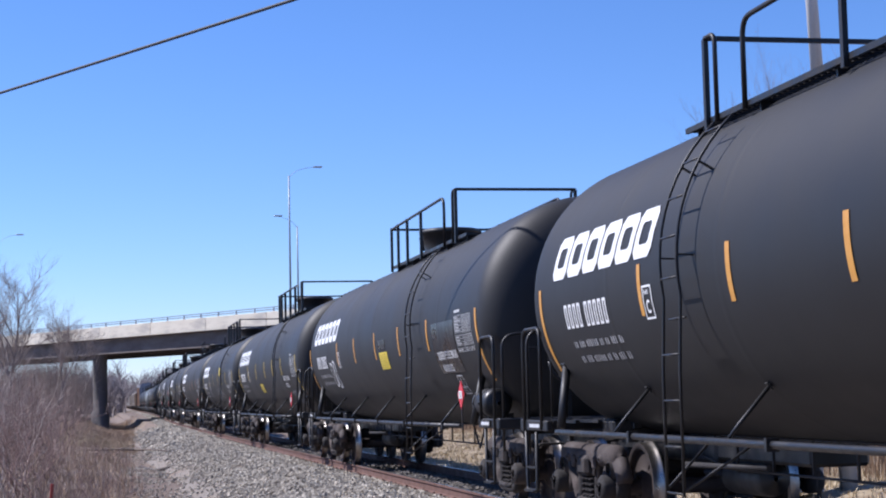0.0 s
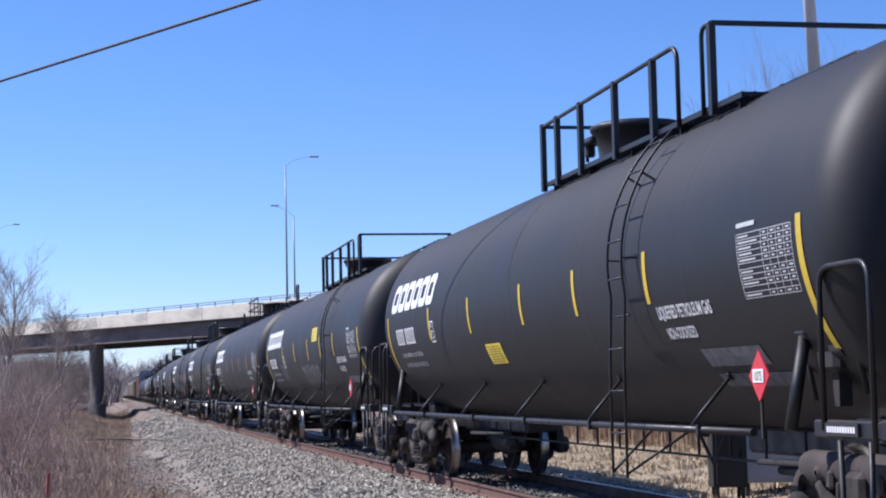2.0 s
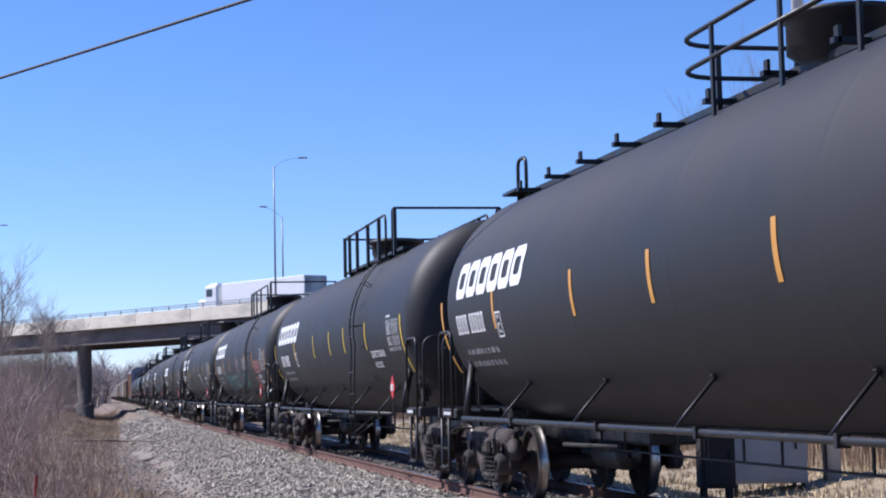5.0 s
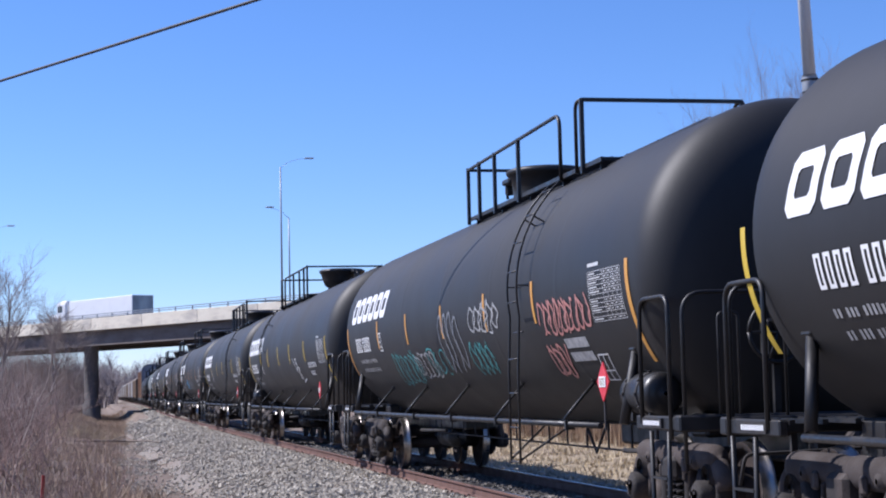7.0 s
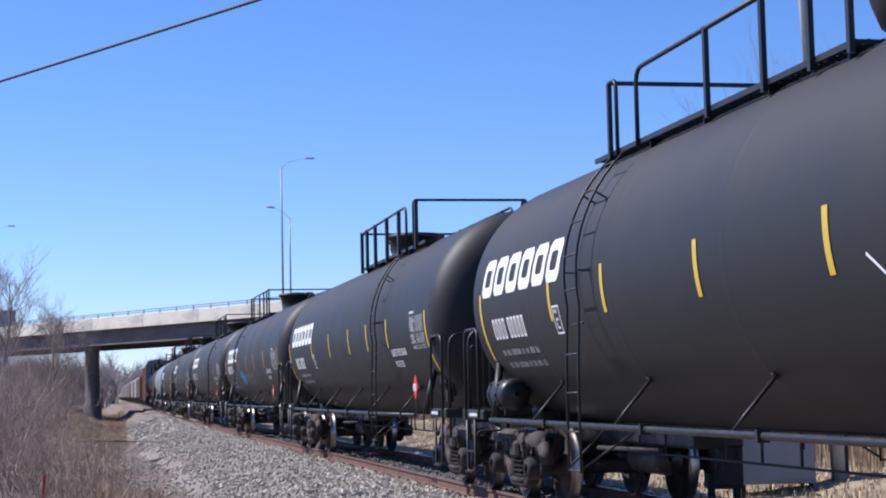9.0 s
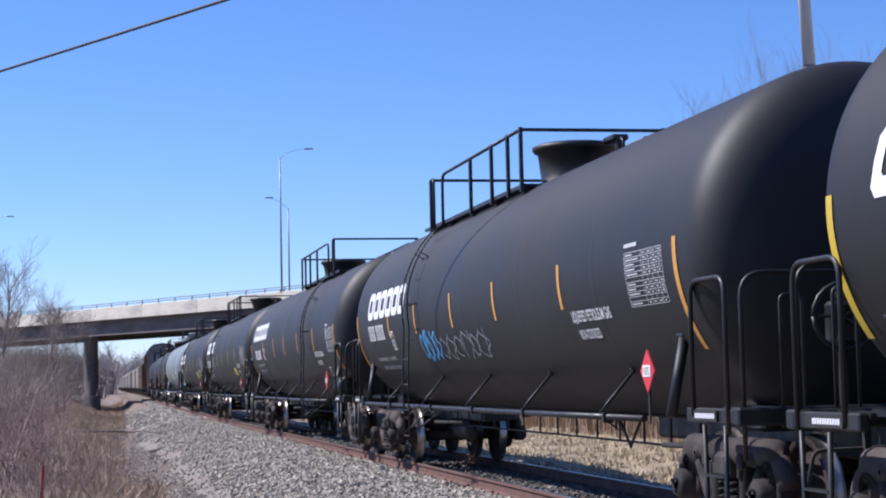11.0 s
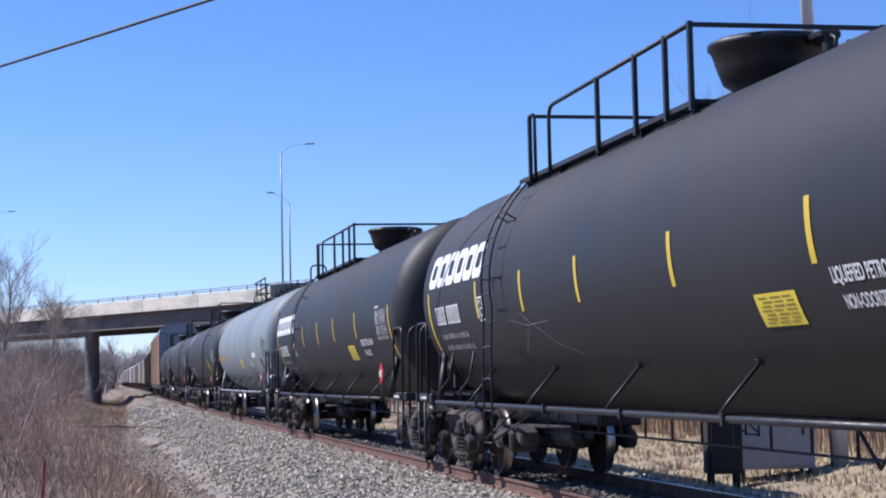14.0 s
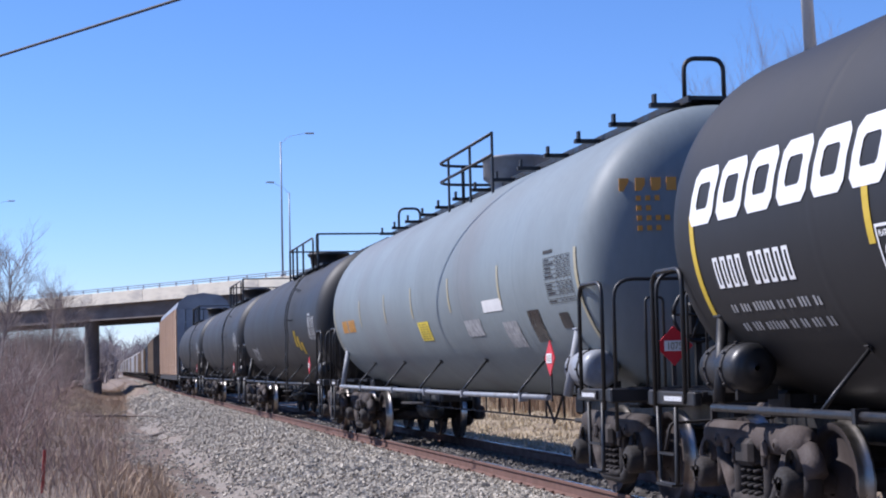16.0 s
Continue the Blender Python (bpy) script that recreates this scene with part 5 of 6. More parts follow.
part("scrawl", scribble("scrawl", 23, 1.6, 0.4, 1.55, 2.0, 3, 0.028, TEAL_SPRAY), c6, beside(c6))
part("scrawl", scribble("scrawl", 24, 0.4, -0.9, 1.60, 2.45, 4, 0.04, GREY_SPRAY), c6, beside(c6))
part("scrawl", scribble("scrawl", 25, -1.2, -2.3, 1.55, 2.0, 4, 0.028, TEAL_SPRAY), c6, beside(c6))
part("scrawl", scribble("scrawl", 26, -1.6, -3.2, 2.1, 2.5, 5, 0.03, FADED_PAINT), c6, beside(c6))
part("scrawl", scribble("scrawl", 27, -5.0, -6.9, 1.97, 2.34, 9, 0.03, CORAL_SPRAY), c6, beside(c6))
part("scrawl", scribble("scrawl", 28, -4.9, -5.5, 1.45, 1.85, 3, 0.035, CORAL_SPRAY), c6, beside(c6))
for w in (1.80, 1.64):
    q = Shape()
    patch(q, -5.7, -6.5, w, w + 0.11)
    part("painted_out_panel", q.mesh("painted_out_panel", FADED_PAINT), c6, beside(c6))
q = Shape()
stroke(q, [(-2.0, 2.22), (-2.35, 1.95), (-2.8, 1.62), (-3.35, 1.70)], 0.025)
stroke(q, [(-2.6 + 0.13 * math.cos(a), 2.15 + 0.07 * math.sin(a)) for a in np.linspace(0, 6.28, 12)], 0.025)
stroke(q, [(-2.5, 1.95), (-2.75, 2.03), (-2.95, 1.97), (-2.7, 1.88)], 0.025)
stroke(q, [(-2.72 + 0.10 * math.cos(a), 1.77 + 0.06 * math.sin(a)) for a in np.linspace(0, 6.28, 12)], 0.025)
part("scrawl", q.mesh("scrawl", WHITE_PAINT), c7, beside(c7))
part("scrawl", scribble("scrawl", 31, 3.6, 2.3, 1.65, 2.15, 4, 0.035, BLUE_SPRAY), c9, beside(c9))
part("scrawl", scribble("scrawl", 32, 2.3, -0.6, 1.65, 2.05, 6, 0.03, GREY_SPRAY), c9, beside(c9))
q = Shape()
for pts in ([(3.7, 2.12), (3.4, 2.0), (2.6, 1.7), (1.9, 1.55)], [(3.4, 2.0), (3.9, 1.7), (4.1, 1.62)], [(4.3, 2.05), (3.5, 1.95), (2.6, 1.98)]):
    stroke(q, pts, 0.005)
part("scratches", q.mesh("scratches", FADED_PAINT), c11, beside(c11))
tag_sheet(c11, -3.2, -3.96, 1.69, 1.96, 0.1)
tag_sheet(c12, -2.9, -3.68, 1.70, 2.0, 0.1)
part("scratches", scribble("scratches", 41, 0.75, 0.45, 2.0, 2.3, 1, 0.008, FAINT_PAINT), c12, beside(c12))
# dusty streaks that follow the welds over the shoulder of the shell
def weld_streak(car, u, w0, w1, width):
    q = Shape()
    n = 14
    rng = random.Random(int(u * 100) + 7)
    for k in range(n):
        a, c = w0 + (w1 - w0) * k / n, w0 + (w1 - w0) * (k + 0.9) / n
        wide = width * rng.uniform(0.35, 1.0)
        patch(q, u + wide / 2, u - wide / 2, a, c, 0.0, 0.004)
    part("weld_streak", q.mesh("weld_streak", DUST_STREAK), car, kind="stuff")


for car, places in ((c1, (1.5, -0.2, -3.6)), (c10, (1.0, -0.6)), (c2, (0.08,)), (c8, (-3.0,)), (c12, (-2.9,))):
    for u in places:
        weld_streak(car, u, 2.55, 3.75, 0.035)
# low gear on one car: a cast brake box, bent grab pipes and ladder braces
part("brake_box", Shape().box((-1.14, 4.75, 0.62), (0.34, 0.55, 0.26), Matrix.Rotation(0.15, 3, "X"), 0.03).box((-1.14, 4.34, 0.66), (0.24, 0.30, 0.17), Matrix.Rotation(0.3, 3, "X"), 0.03).lathe([(0.09, -0.16), (0.11, -0.14), (0.11, 0.14), (0.09, 0.16)], "y", (-1.3, 4.78, 0.62), 12).mesh("brake_box", CAST_STEEL), c11, label="dusty cast brake box below the side rail")
part("brake_lever", Shape().tube([(-1.2, 4.9, 0.55), (-1.25, 5.35, 0.5), (-1.25, 5.6, 0.62)], 0.03, 6).mesh("brake_lever", DARK_STEEL), c11)
for y in (7.5, 6.2):
    part("grab_pipe", kept("grab_pipe", lambda: Shape().tube([(-1.36, -0.02, 1.72), (-1.42, 0, 1.36), (-1.47, 0.37, 1.21), (-1.47, 0.40, 1.06)], 0.016, 6).mesh("grab_pipe", BLACK_STEEL)), c11, (0, y, 0))
for c in (c10, c6, c11, c1):
    part("tester_frame", kept("tester_frame", lambda: marks_mesh("tester_frame")), c, beside(c))

# the grey car's own paint and end placard
ep = part("end_placard", Shape().box((-0.85, -9.60, 1.42), (0.04, 0.02, 0.5)).mesh("end_placard", DARK_STEEL), c13)
part("hazard_sign", kept("diamond", None), ep, pose(-0.85, -9.61, 1.55, 0, 0, 90), "red diamond hazard placard on the car end")
part("number_band", kept("number_band", None), ep, pose(-0.85, -9.61, 1.55, 0, 0, 90))
part("placard_number", kept("digits", None), ep, pose(-0.85, -9.61, 1.55, 0, 0, 90))
q = Shape()
for k in range(9):
    patch(q, 7.6 - 0.16 * k - (0.1 if k > 3 else 0), 7.49 - 0.16 * k - (0.1 if k > 3 else 0), 2.05, 2.28)
part("car_number", q.mesh("car_number", STRIPE_ORANGE), c13, label="faded orange number bars", kind="stuff")
tag_sheet(c13, 0.3, -0.5, 1.75, 2.05, 0.2, TAG_YELLOW)
for u0, u1, w0, w1, m in ((-3.0, -3.9, 1.75, 1.98, FADED_PAINT), (-4.3, -5.3, 2.05, 2.2, HOPPER_WHITE), (-5.0, -5.7, 1.55, 1.9, FADED_PAINT), (-6.3, -6.8, 1.6, 2.0, PATCH_BLACK), (-7.6, -7.95, 1.75, 1.93, PATCH_BLACK)):
    q = Shape()
    patch(q, u0, u1, w0, w1, 0.2)
    part("decal", q.mesh("decal", m), c13)
q = Shape()
for row, (n, z) in enumerate(((4, 0.86), (3, 0.72), (2, 0.62), (4, 0.52), (3, 0.42))):
    for k in range(n):
        y = 0.15 * (1 if row == 0 else 0.6)
        x, zz = -1.12 + (0.15 if row == 0 else 0.09) * k + (0.12 if row else 0), AXIS + z - 0.2
        rr = math.hypot(x, zz - AXIS) / RADIUS
        h = HALF + 0.62 * math.cos(math.asin(min(1, rr ** (1 / 0.72)))) ** 0.8
        q.box((x, -h - 0.012, zz), (0.10 if row == 0 else 0.05, 0.008, 0.13 if row == 0 else 0.05))
part("head_mark", q.mesh("head_mark", STRIPE_ORANGE), c13, label="orange lettering bars on the tank head", kind="stuff")
q = Shape()
for u in (0.6, 6.1, -1.3):
    for k in range(3):
        patch(q, -4.4 - 0.5 * k, -4.75 - 0.5 * k, 1.9 - 0.1 * k, 2.3 - 0.15 * k)
part("yellow_marks", q.mesh("yellow_marks", STRIPE_YELLOW), c14)
part("pale_marks", scribble("pale_marks", 51, 6.5, 5.0, 1.6, 2.0, 3, 0.05, FADED_PAINT), c14)


# ---- cars behind the tank cars ----
def autorack(y0):
    car = thing("autorack_car", "tall enclosed car carrier of weathered tan steel", "freight car", "cars of the train", at=pose(TRACK_X, y0, 0))
    RUNNING.append((car, y0))
    L, W = 27.6, 3.05
    s = Shape()
    s.box((0, 0, 1.0), (W, L, 0.36), None, 0.03)
    part("underframe", s.mesh("underframe", DARK_STEEL), car)
    def side_panel():
        q = Shape()
        for k in range(12):
            y = -L / 2 + L * (k + 0.5) / 12
            q.box((0, y, 3.0), (0.05, L / 12 - 0.14, 3.7))
            q.box((0, y + L / 24, 3.0), (0.12, 0.14, 3.75))
            for z in (1.7, 2.6, 3.5, 4.4):
                q.box((0, y, z), (0.08, L / 12 - 0.16, 0.05))
        return q.mesh("side_panel", RACK_TAN)
    for x in (-W / 2, W / 2):
        part("side_panel", kept("side_panel", side_panel), car, (x, 0, 0), "tan perforated side panel")
    s = Shape()
    prof = [(-W / 2, 4.85), (-W / 2 + 0.15, 5.25), (-W / 2 + 0.6, 5.62), (0, 5.75), (W / 2 - 0.6, 5.62), (W / 2 - 0.15, 5.25), (W / 2, 4.85)]
    n = len(prof)
    s.add([(x, y, z) for y in (-L / 2, L / 2) for x, z in prof], [(k, k + 1, n + k + 1, n + k) for k in range(n - 1)] + [tuple(range(n)), tuple(range(2 * n - 1, n - 1, -1)), (0, n, 2 * n - 1, n - 1)])
    part("roof", s.mesh("roof", RACK_ROOF), car, label="rounded grey metal roof")
    for sy in (-1, 1):
        for k in range(6):
            part("end_door", kept("end_door", lambda: Shape().box((0, 0, 3.0), (0.46, 0.05, 3.68), None, 0.01).mesh("end_door", RACK_ROOF)), car, (-1.25 + 0.5 * k, sy * (L / 2 + 0.02), 0))
        far_truck(car, sy * 10.4)
        part("coupler", kept("coupler", coupler_mesh), car, pose(0, sy * 4.15, 0, 0, 0, 0 if sy > 0 else 180))


def hopper(y0, mat, tone):
    car = thing("hopper_car", "covered hopper car in %s with ribbed sides" % tone, "freight car", "cars of the train", at=pose(TRACK_X, y0, 0))
    RUNNING.append((car, y0))
    L = 16.4
    def body():
        s = Shape()
        prof = [(-1.5, 1.15), (-1.56, 2.6), (-1.5, 4.1), (-1.1, 4.45), (1.1, 4.45), (1.5, 4.1), (1.56, 2.6), (1.5, 1.15)]
        n = len(prof)
        s.add([(x, y, z) for y in (-L / 2, L / 2) for x, z in prof], [(k, (k + 1) % n, n + (k + 1) % n, n + k) for k in range(n)] + [tuple(range(n - 1, -1, -1)), tuple(range(n, 2 * n))])
        return s.mesh("body", mat)
    part("body", kept(("hopper", mat.name), body), car)
    for k in range(9):
        part("rib", kept(("rib", mat.name), lambda: Shape().box((-1.58, 0, 2.62), (0.1, 0.12, 2.9)).mesh("rib", mat)), car, pose(0, -7.8 + 1.95 * k, 0))
    def chutes():
        s = Shape()
        for y in (-4, 0, 4):
            s.add([(-1.2, y - 1.6, 1.16), (1.2, y - 1.6, 1.16), (1.2, y + 1.6, 1.16), (-1.2, y + 1.6, 1.16), (-0.4, y - 0.4, 0.35), (0.4, y - 0.4, 0.35), (0.4, y + 0.4, 0.35), (-0.4, y + 0.4, 0.35)], [(0, 1, 5, 4), (1, 2, 6, 5), (2, 3, 7, 6), (3, 0, 4, 7), (4, 5, 6, 7)])
        return s.mesh("chute", mat)
    part("chute", kept(("chute", mat.name), chutes), car)
    part("roof_walk", kept("roof_walk", lambda: Shape().box((0, 0, 4.56), (0.7, L, 0.05)).box((0, 0, 4.49), (0.1, L, 0.1)).mesh("roof_walk", RACK_ROOF)), car)
    part("underframe", kept("hop_under", lambda: Shape().box((0, 0, 0.95), (0.6, 17.4, 0.3)).box((0, 6.9, 1.05), (2.8, 2.2, 0.2)).box((0, -6.9, 1.05), (2.8, 2.2, 0.2)).mesh("underframe", DARK_STEEL)), car)
    for sy in (-1, 1):
        far_truck(car, sy * 6.6)
        part("coupler", kept("coupler", coupler_mesh), car, pose(0, -sy * 1.2, 0, 0, 0, 0 if sy > 0 else 180))


autorack(358.9)
DARK, TAN, PALE = (HOPPER_DARK, "dark brown"), (HOPPER_TAN, "tan"), (HOPPER_WHITE, "pale grey")
for k, (m, tone) in enumerate([DARK, TAN, TAN, PALE, TAN, PALE, TAN, TAN] + [PALE, TAN, PALE] * 5 + [PALE, PALE]):
    hopper(383.0 + 18.3 * k, m, tone)


# ---- plants ----
def branch(s, p, d, length, r, level, rng, sides, spread, split, droop=0.0, bend=0.25):
    """One limb and its side limbs, thinner at each level."""
    pts, q, v = [p], p, d.normalized()
    n = 4 if level > 1 else (3 if level else 2)
    for _ in range(n):
        v = (v + Vector((rng.uniform(-bend, bend), rng.uniform(-bend, bend), rng.uniform(-bend * 0.5, bend * 0.7) - droop))).normalized()
        q = q + v * length / n
        pts.append(q)
    s[0 if level >= s[2] else 1].tube(pts, r, sides if level > 2 else 3, r * 0.45, False)
    if level <= 0:
        return
    for k in range(split):
        u = 0.3 + 0.7 * (k + rng.random()) / split
        i = min(n - 1, int(u * n))
        base = pts[i].lerp(pts[i + 1], u * n - i)
        side = Vector((rng.gauss(0, 1), rng.gauss(0, 1), rng.gauss(0, 0.6)))
        side = (side - v * side.dot(v)).normalized()
        dd = (v * (1 - spread * 0.5) + side * spread + Vector((0, 0, 0.25))).normalized()
        branch(s, base, dd, length * rng.uniform(0.42, 0.68), r * rng.uniform(0.38, 0.55), level - 1, rng, max(3, sides - 1), spread, split, droop, bend)


def bare_tree(x, y, height, seed, label, mat=None, levels=4, split=5, spread=0.75, r=None):
    rng = random.Random(seed)
    t = thing("bare_tree", label, "tree", at=pose(x, y, ground_height(x, y) - 0.1))
    wood, crown = Shape(), Shape()
    branch((wood, crown, levels - 1), Vector((0, 0, 0)), Vector((rng.uniform(-0.1, 0.1), rng.uniform(-0.1, 0.1), 1)), height * 0.62, r or height * 0.014, levels, rng, 7, spread, split, 0, 0.14)
    part("trunk", wood.mesh("trunk", mat or GREY_TWIG), t)
    part("crown", crown.mesh("crown", mat or GREY_TWIG), t, label="fine leafless twigs")


for k, (x, y, h) in enumerate(((-2.1, 122, 8.8), (-6.0, 116, 10.6), (-7.6, 124, 10.0), (-8.2, 110, 8.6))):
    bare_tree(x, y, h, 60 + k, "leafless grey-brown tree in front of the bridge", split=7, spread=0.62, r=h * 0.012)
for k, (x, y, h) in enumerate(((28.0, 71, 12.7), (30.0, 70, 12.9), (29.2, 73, 13.3), (31.6, 72, 13.8))):
    bare_tree(x, y, h, 80 + k, "leafless tree standing behind the train", levels=5, split=5, spread=0.40, r=0.075)


def far_woods():
    s = Shape()
    rng = random.Random(5)
    for k in range(1120):
        back = k > 880
        y = rng.uniform(860, 940) if back else rng.uniform(380, 560) if k > 130 else rng.uniform(222, 270)
        x = (rng.uniform(-0.05, 0.06) if k > 130 else rng.uniform(0.05, 0.13)) * y + 3
        if not back and -4.0 < x - TRACK_X - bend(y) < 5:
            x += 9 if rng.random() < 0.5 else -9
        h = rng.uniform(5.0, 13.0) * (1.6 if back else 1.0)
        p = Vector((x, y, ground_height(x, y) - 0.3))
        branch((s, s, 9), p, Vector((0, 0, 1)), h * 0.62, 0.45 if back else 0.26, 2, rng, 4, 0.6, 5, 0, 0.18)
    tagged(new("far_woods", s.mesh("far_woods", FAR_TWIG)), "distant belt of bare grey-brown trees beyond the bridge", "trees", kind="stuff")


far_woods()


def thicket(name, boxes, n, h0, h1, seed, mat, label, levels=2, r=0.012):
    s = Shape()
    rng = random.Random(seed)
    for _ in range(n):
        x0, x1, y0, y1 = rng.choice(boxes)
        x, y = rng.uniform(x0, x1), rng.uniform(y0, y1)
        h = rng.uniform(h0, h1)
        p = Vector((x, y, ground_height(x, y) - 0.05))
        branch((s, s, 9), p, Vector((rng.gauss(0, 0.25), rng.gauss(0, 0.25), 1)), h * 0.75, r * h / h1 * rng.uniform(0.7, 1.3), levels, rng, 4, rng.choice((0.55, 0.95)), 5, 0, rng.choice((0.2, 0.38)))
    tagged(new(name, s.mesh(name, mat)), label, "bushes", kind="stuff")


thicket("brush_thicket", [(-4.2, -0.9, 30, 42), (-4.4, -1.0, 36, 58), (-6.0, -0.6, 50, 80)], 240, 1.2, 2.9, 7, RED_TWIG, "reddish-brown leafless brush along the left of the track", 2, 0.015)
thicket("bramble_thicket", [(-3.0, -1.2, 31, 40), (-3.6, -1.0, 40, 62)], 46, 1.6, 3.2, 27, PALE_TWIG, "pale grey arching stems among the brush", 2, 0.022)
thicket("brush_thicket", [(-9, -1.6, 80, 125), (-12, -2.4, 120, 160)], 210, 1.8, 4.2, 8, GREY_TWIG, "grey-brown leafless scrub below the bridge", 2, 0.02)
thicket("brush_thicket", [(-16, -1.6, 178, 200), (-14, -0.5, 196, 235)], 520, 4.2, 8.2, 18, GREY_TWIG, "shaded leafless scrub beneath and behind the bridge", 2, 0.03)
thicket("brush_thicket", [(14, 24, 34, 60), (12, 30, 70, 120)], 160, 1.0, 2.4, 9, RED_TWIG, "low leafless scrub behind the train", 2, 0.012)
thicket("weed_stems", [(-1.2, 0.8, 27, 40), (-1.6, 1.2, 40, 72)], 420, 0.3, 0.95, 10, RED_TWIG, "dead reddish weed stems in the grass", 1, 0.007)


def grass(name, boxes, n, h0, h1, seed, mat, label, inside=None):
    rng = np.random.default_rng(seed)
    vs, fs = [], []
    areas = np.array([(b[1] - b[0]) * (b[3] - b[2]) for b in boxes])
    pick = rng.choice(len(boxes), n, p=areas / areas.sum())
    for k in range(n):
        x0, x1, y0, y1 = boxes[pick[k]]
        x, y = rng.uniform(x0, x1), rng.uniform(y0, y1)
        if inside and not inside(x, y):
            continue
        z = ground_height(x, y) - 0.02
        h, a, w = rng.uniform(h0, h1), rng.uniform(0, 6.28), rng.uniform(0.006, 0.013) * (2.0 if h1 < 0.3 else 1.0)
        lean = 0.28 if h0 < 0.8 else 0.09
        lx, ly = rng.normal(0, lean) * h, rng.normal(0, lean) * h
        c, sn = math.cos(a) * w, math.sin(a) * w
        b = len(vs)
        vs += [(x - c, y - sn, z), (x + c, y + sn, z), (x + lx * 0.4 + c * 0.7, y + ly * 0.4 + sn * 0.7, z + h * 0.6), (x + lx * 0.4 - c * 0.7, y + ly * 0.4 - sn * 0.7, z + h * 0.6), (x + lx, y + ly, z + h * 0.95)]
        fs += [(b, b + 1, b + 2, b + 3), (b + 3, b + 2, b + 4)]
    s = Shape()
    s.add(vs, fs)
    tagged(new(name, s.mesh(name, mat)), label, "grass", kind="stuff")


def verge(x, y):
    """The ragged line where the grass of the verge gives way to bare gravel."""
    edge = 0.0245 * y + 0.5 * noise.noise((y * 0.16, 1.9, 0.2)) + 0.35 * noise.noise((y * 0.7, x * 0.9, 4.2))
    return x < edge - 0.012 * y * (0.5 + 0.5 * noise.noise((x * 9.1, y * 7.3, 0.6)))


grass("dry_grass", [(-3.2, 1.5, 26, 48), (-4.0, 2.4, 48, 85), (-4.0, 4.4, 85, 180)], 30000, 0.12, 0.42, 1, STRAW, "dry reddish straw grass along the left of the track", verge)
grass("dry_grass", [(-2.0, 6.4, 105, 240)], 16000, 0.25, 0.6, 14, STRAW, "dry brown grass on the verge below the bridge", verge)
grass("dry_grass", [(0.1, 1.35, 25.5, 33)], 1700, 0.22, 0.62, 15, STRAW, "taller clump of dry tan grass beside the gravel")
grass("pale_grass", [(-1.8, 1.9, 80, 128)], 9000, 0.06, 0.2, 12, STRAW_PALE, "short pale sunlit grass on the verge before the bridge", verge)
def mat_height(x, y):
    return ground_height(x, y) + 0.05 + 0.09 * noise.noise((x * 1.1, y * 0.8, 6.1)) + 0.05 * noise.noise((x * 3.1, y * 2.7, 2.2))


tagged(new("grass_mat", sheet("grass_mat", list(np.arange(9.5, 17.1, 0.2)), list(np.arange(12, 82, 0.25)), mat_height, GRASS_MAT)), "lumpy mat of pale flattened grass beyond the track", "grass", kind="stuff")
grass("pale_grass", [(9.6, 15.0, 14, 45), (9.6, 17, 45, 80)], 30000, 0.10, 0.22, 2, STRAW_PALE, "short matted pale grass beyond the track")
grass("reed_bed", [(14.2, 16.6, 20, 62), (16.0, 19.0, 40, 95)], 15000, 0.9, 1.7, 3, REED, "tall dense brown reeds beyond the pale grass")


# ---- stones and sleepers ----
def stones(name, n, xr, yr, size, seed, label, mat=None):
    rng = np.random.default_rng(seed)
    base = np.array([(x, y, z) for x in (-1, 1) for y in (-1, 1) for z in (-1, 1)], float) * 0.5
    faces = np.array([(0, 1, 3, 2), (4, 6, 7, 5), (0, 4, 5, 1), (2, 3, 7, 6), (0, 2, 6, 4), (1, 5, 7, 3)])
    V, F = [], []
    for k in range(n):
        y = yr[0] + (yr[1] - yr[0]) * rng.random() ** 1.7
        x = rng.uniform(*xr)
        if rng.random() > 0.07 + 0.45 * max(0.0, noise.noise((x * 0.9, y * 0.5, 8.8))) + 0.94 * min(1, max(0, (x - 2.5) / 0.8)):
            continue
        z = max(bed_height(x, y), ground_height(x, y))
        p = base * (rng.uniform(0.6, 1.3, 3) * rng.uniform(*size)) + rng.uniform(-0.011, 0.011, (8, 3))
        a, b, c = rng.uniform(0, 6.28, 3)
        r = np.array(Euler((a, b, c)).to_matrix())
        V.append(p @ r.T + (x + bend(y), y, z + 0.012))
        F.append(faces + 8 * (len(V) - 1))
    s = Shape()
    s.add(np.concatenate(V).tolist(), np.concatenate(F).tolist())
    ob = tagged(new(name, s.mesh(name, mat or STONE)), label, "stones", kind="stuff")
    return ob


stones("ballast_stones", 72000, (0.7, 5.45), (17, 90), (0.024, 0.058), 3, "loose angular grey ballast stones beside the rails")
stones("ballast_stones", 20000, (2.2, 5.45), (80, 300), (0.06, 0.12), 5, "loose grey ballast stones farther along the track")
# stones between the rails carry the train's shade in their colour
stones("ballast_stones", 9000, (5.72, 6.95), (17, 70), (0.04, 0.08), 4, "ballast stones between the rails, coloured dark as train shade", TRAIN_SHADE_STONE)
stones("ballast_stones", 3500, (7.2, 9.3), (17, 70), (0.045, 0.09), 6, "loose angular grey ballast stones beyond the far rail")

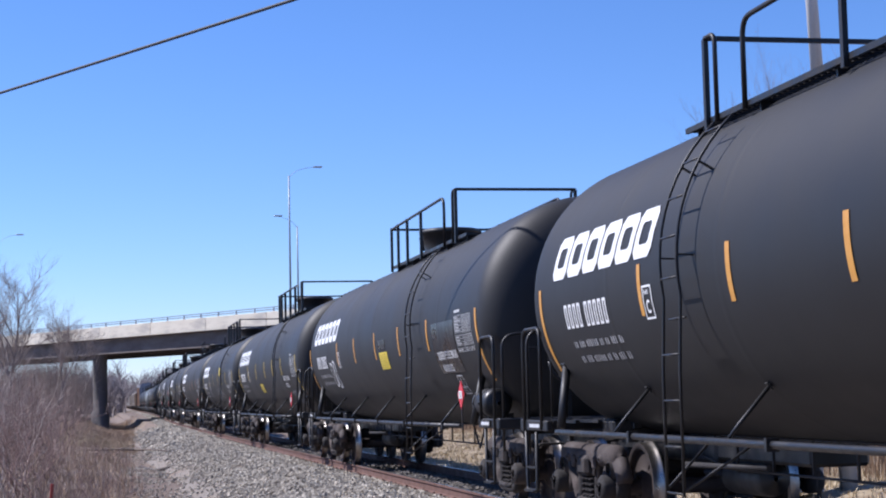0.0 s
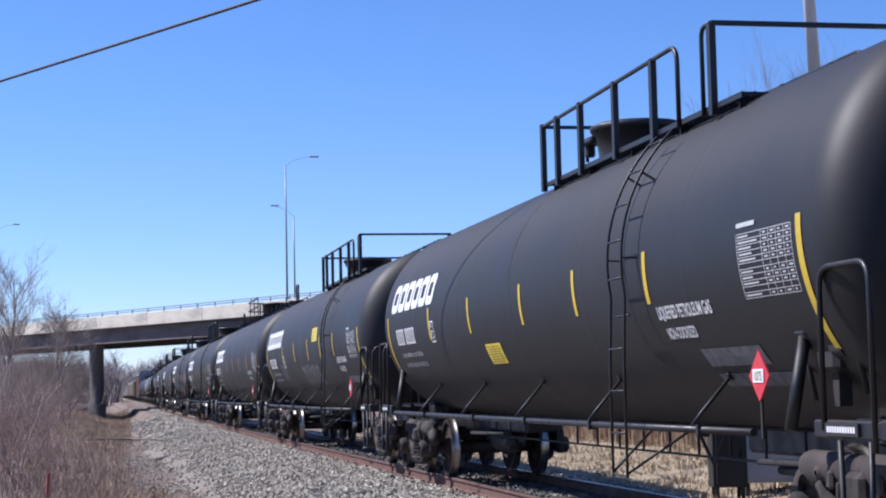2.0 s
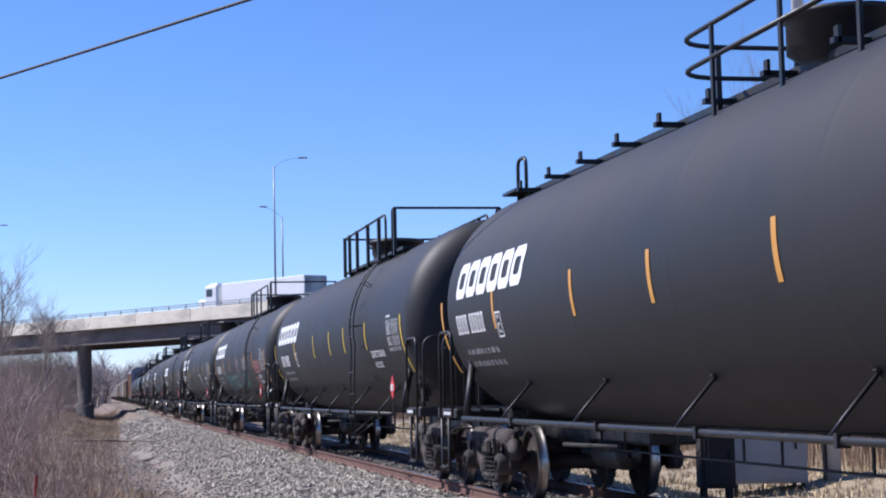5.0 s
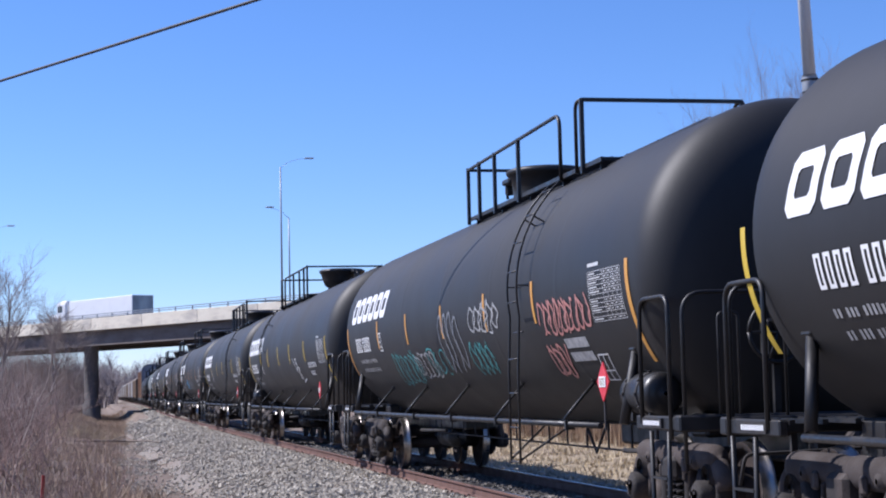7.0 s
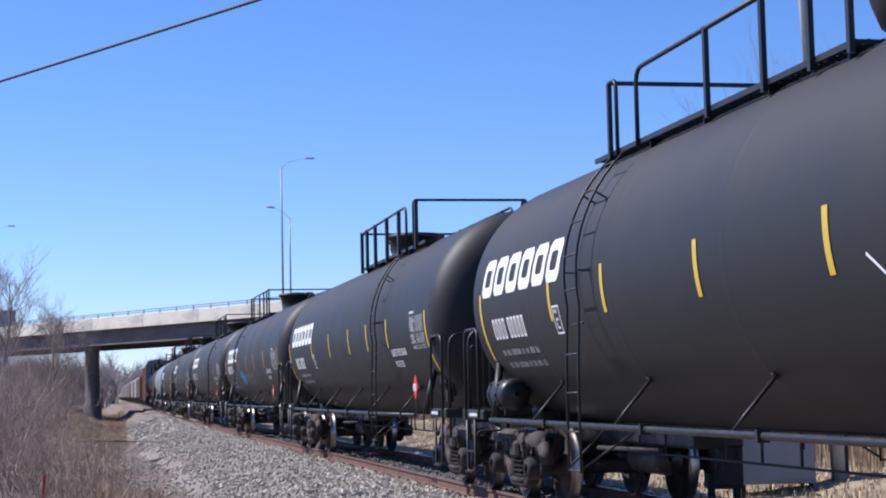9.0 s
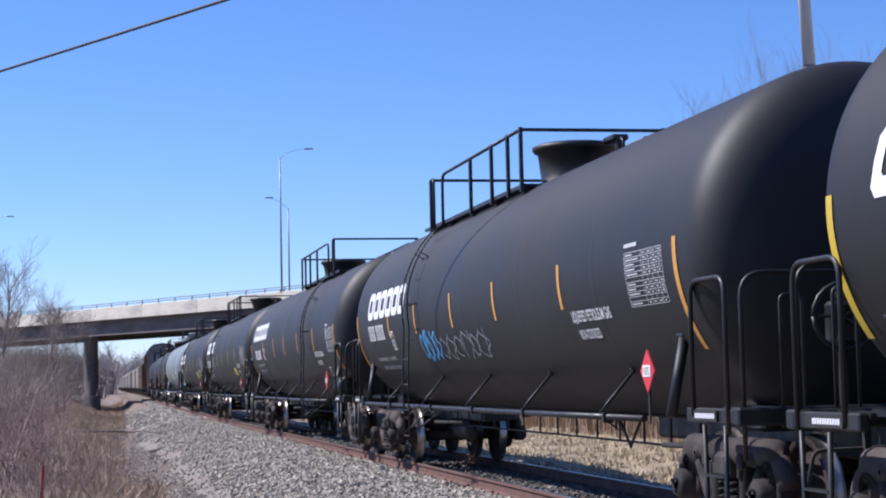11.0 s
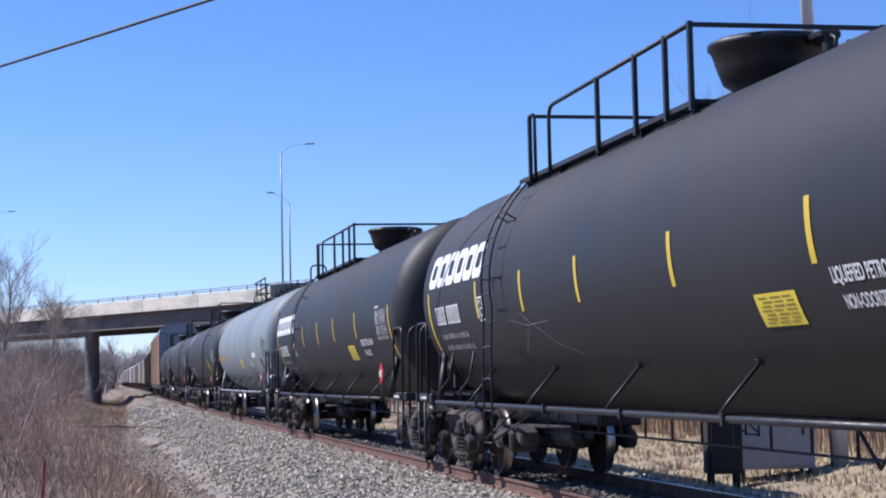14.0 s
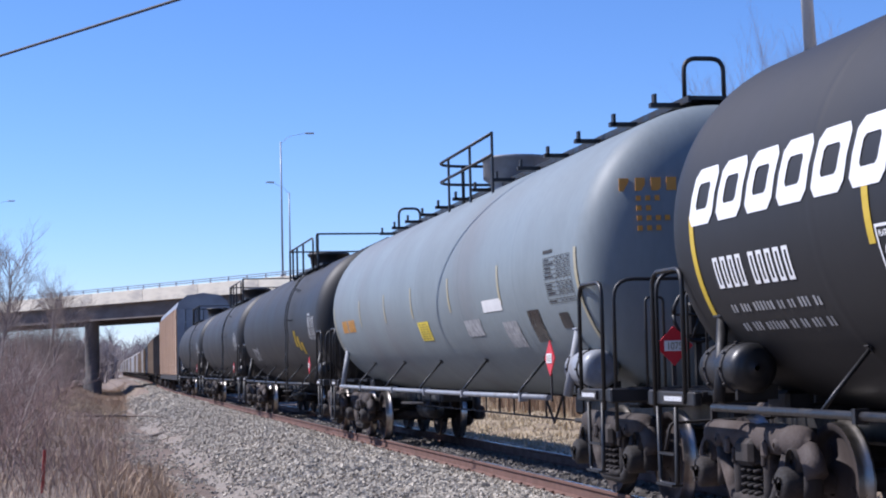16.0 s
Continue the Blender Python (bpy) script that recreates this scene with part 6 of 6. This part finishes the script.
SLEEPER = Shape().box((0, 0, -0.265), (2.6, 0.23, 0.18), None, 0.012).mesh("sleeper", TIE_WOOD)
PLATE = Shape().box((-0.755, 0, -0.172), (0.34, 0.19, 0.016)).box((0.755, 0, -0.172), (0.34, 0.19, 0.016)).mesh("tie_plate", RAIL_RUST)
SPIKE = Shape().box((-0.86, 0.06, -0.155), (0.035, 0.035, 0.04)).box((-0.65, -0.06, -0.155), (0.035, 0.035, 0.04)).box((0.65, 0.06, -0.155), (0.035, 0.035, 0.04)).box((0.86, -0.06, -0.155), (0.035, 0.035, 0.04)).mesh("spikes", RAIL_RUST)
for k in range(190):
    y = 4.0 + 0.53 * k
    sl = part("sleeper", SLEEPER, track, pose(TRACK_X + 0.03 * math.sin(k * 2.3), y, 0, 0, 0, 0.8 * math.sin(k * 1.7)))
    if y < 75:
        part("tie_plate", PLATE, sl)
        part("spikes", SPIKE, sl)


# ---- what moves ----
def motions():
    for car, y0 in RUNNING:
        # cars that start beyond the straight follow the swing of the line
        times = (0.0, 16.0) if y0 < 80 else range(17)
        line = [(float(t), y0 - V_TRAIN * t) for t in times]
        walk(car, [(t, pose(TRACK_X + bend(y), y, 0, 0, 0, -math.degrees(math.atan(swing(y))))) for t, y in line])
        steady(car)
    walk(LORRY, [(t, pose(6.65, 167.95, 8.56, 0, 0, -60.66) @ pose(13.74 - 15.4 * (t - 5.5), 4.0, 0)) for t in (0.0, 16.0)])
    steady(LORRY)
    # every wheelset of the train turns at the same pace: one action for each axle position
    turn = math.degrees(V_TRAIN / 0.457)
    shared = {}
    for wheel, dy in WHEELS:
        if dy not in shared:
            walk(wheel, [(k / 30, pose(0, dy, 0.457, turn * k / 30, 0, 0)) for k in range(481)])
            steady(wheel)
            shared[dy] = wheel.animation_data
        else:
            wheel.rotation_mode = "QUATERNION"
            wheel.animation_data_create()
            wheel.animation_data.action = shared[dy].action
            wheel.animation_data.action_slot = shared[dy].action_slot


def steady(ob):
    """Even pace between the keys."""
    keys = ob.animation_data
    for curve in keys.action.layers[0].strips[0].channelbag(keys.action_slot).fcurves:
        for k in curve.keyframe_points:
            k.interpolation = "LINEAR"
        curve.update()


motions()
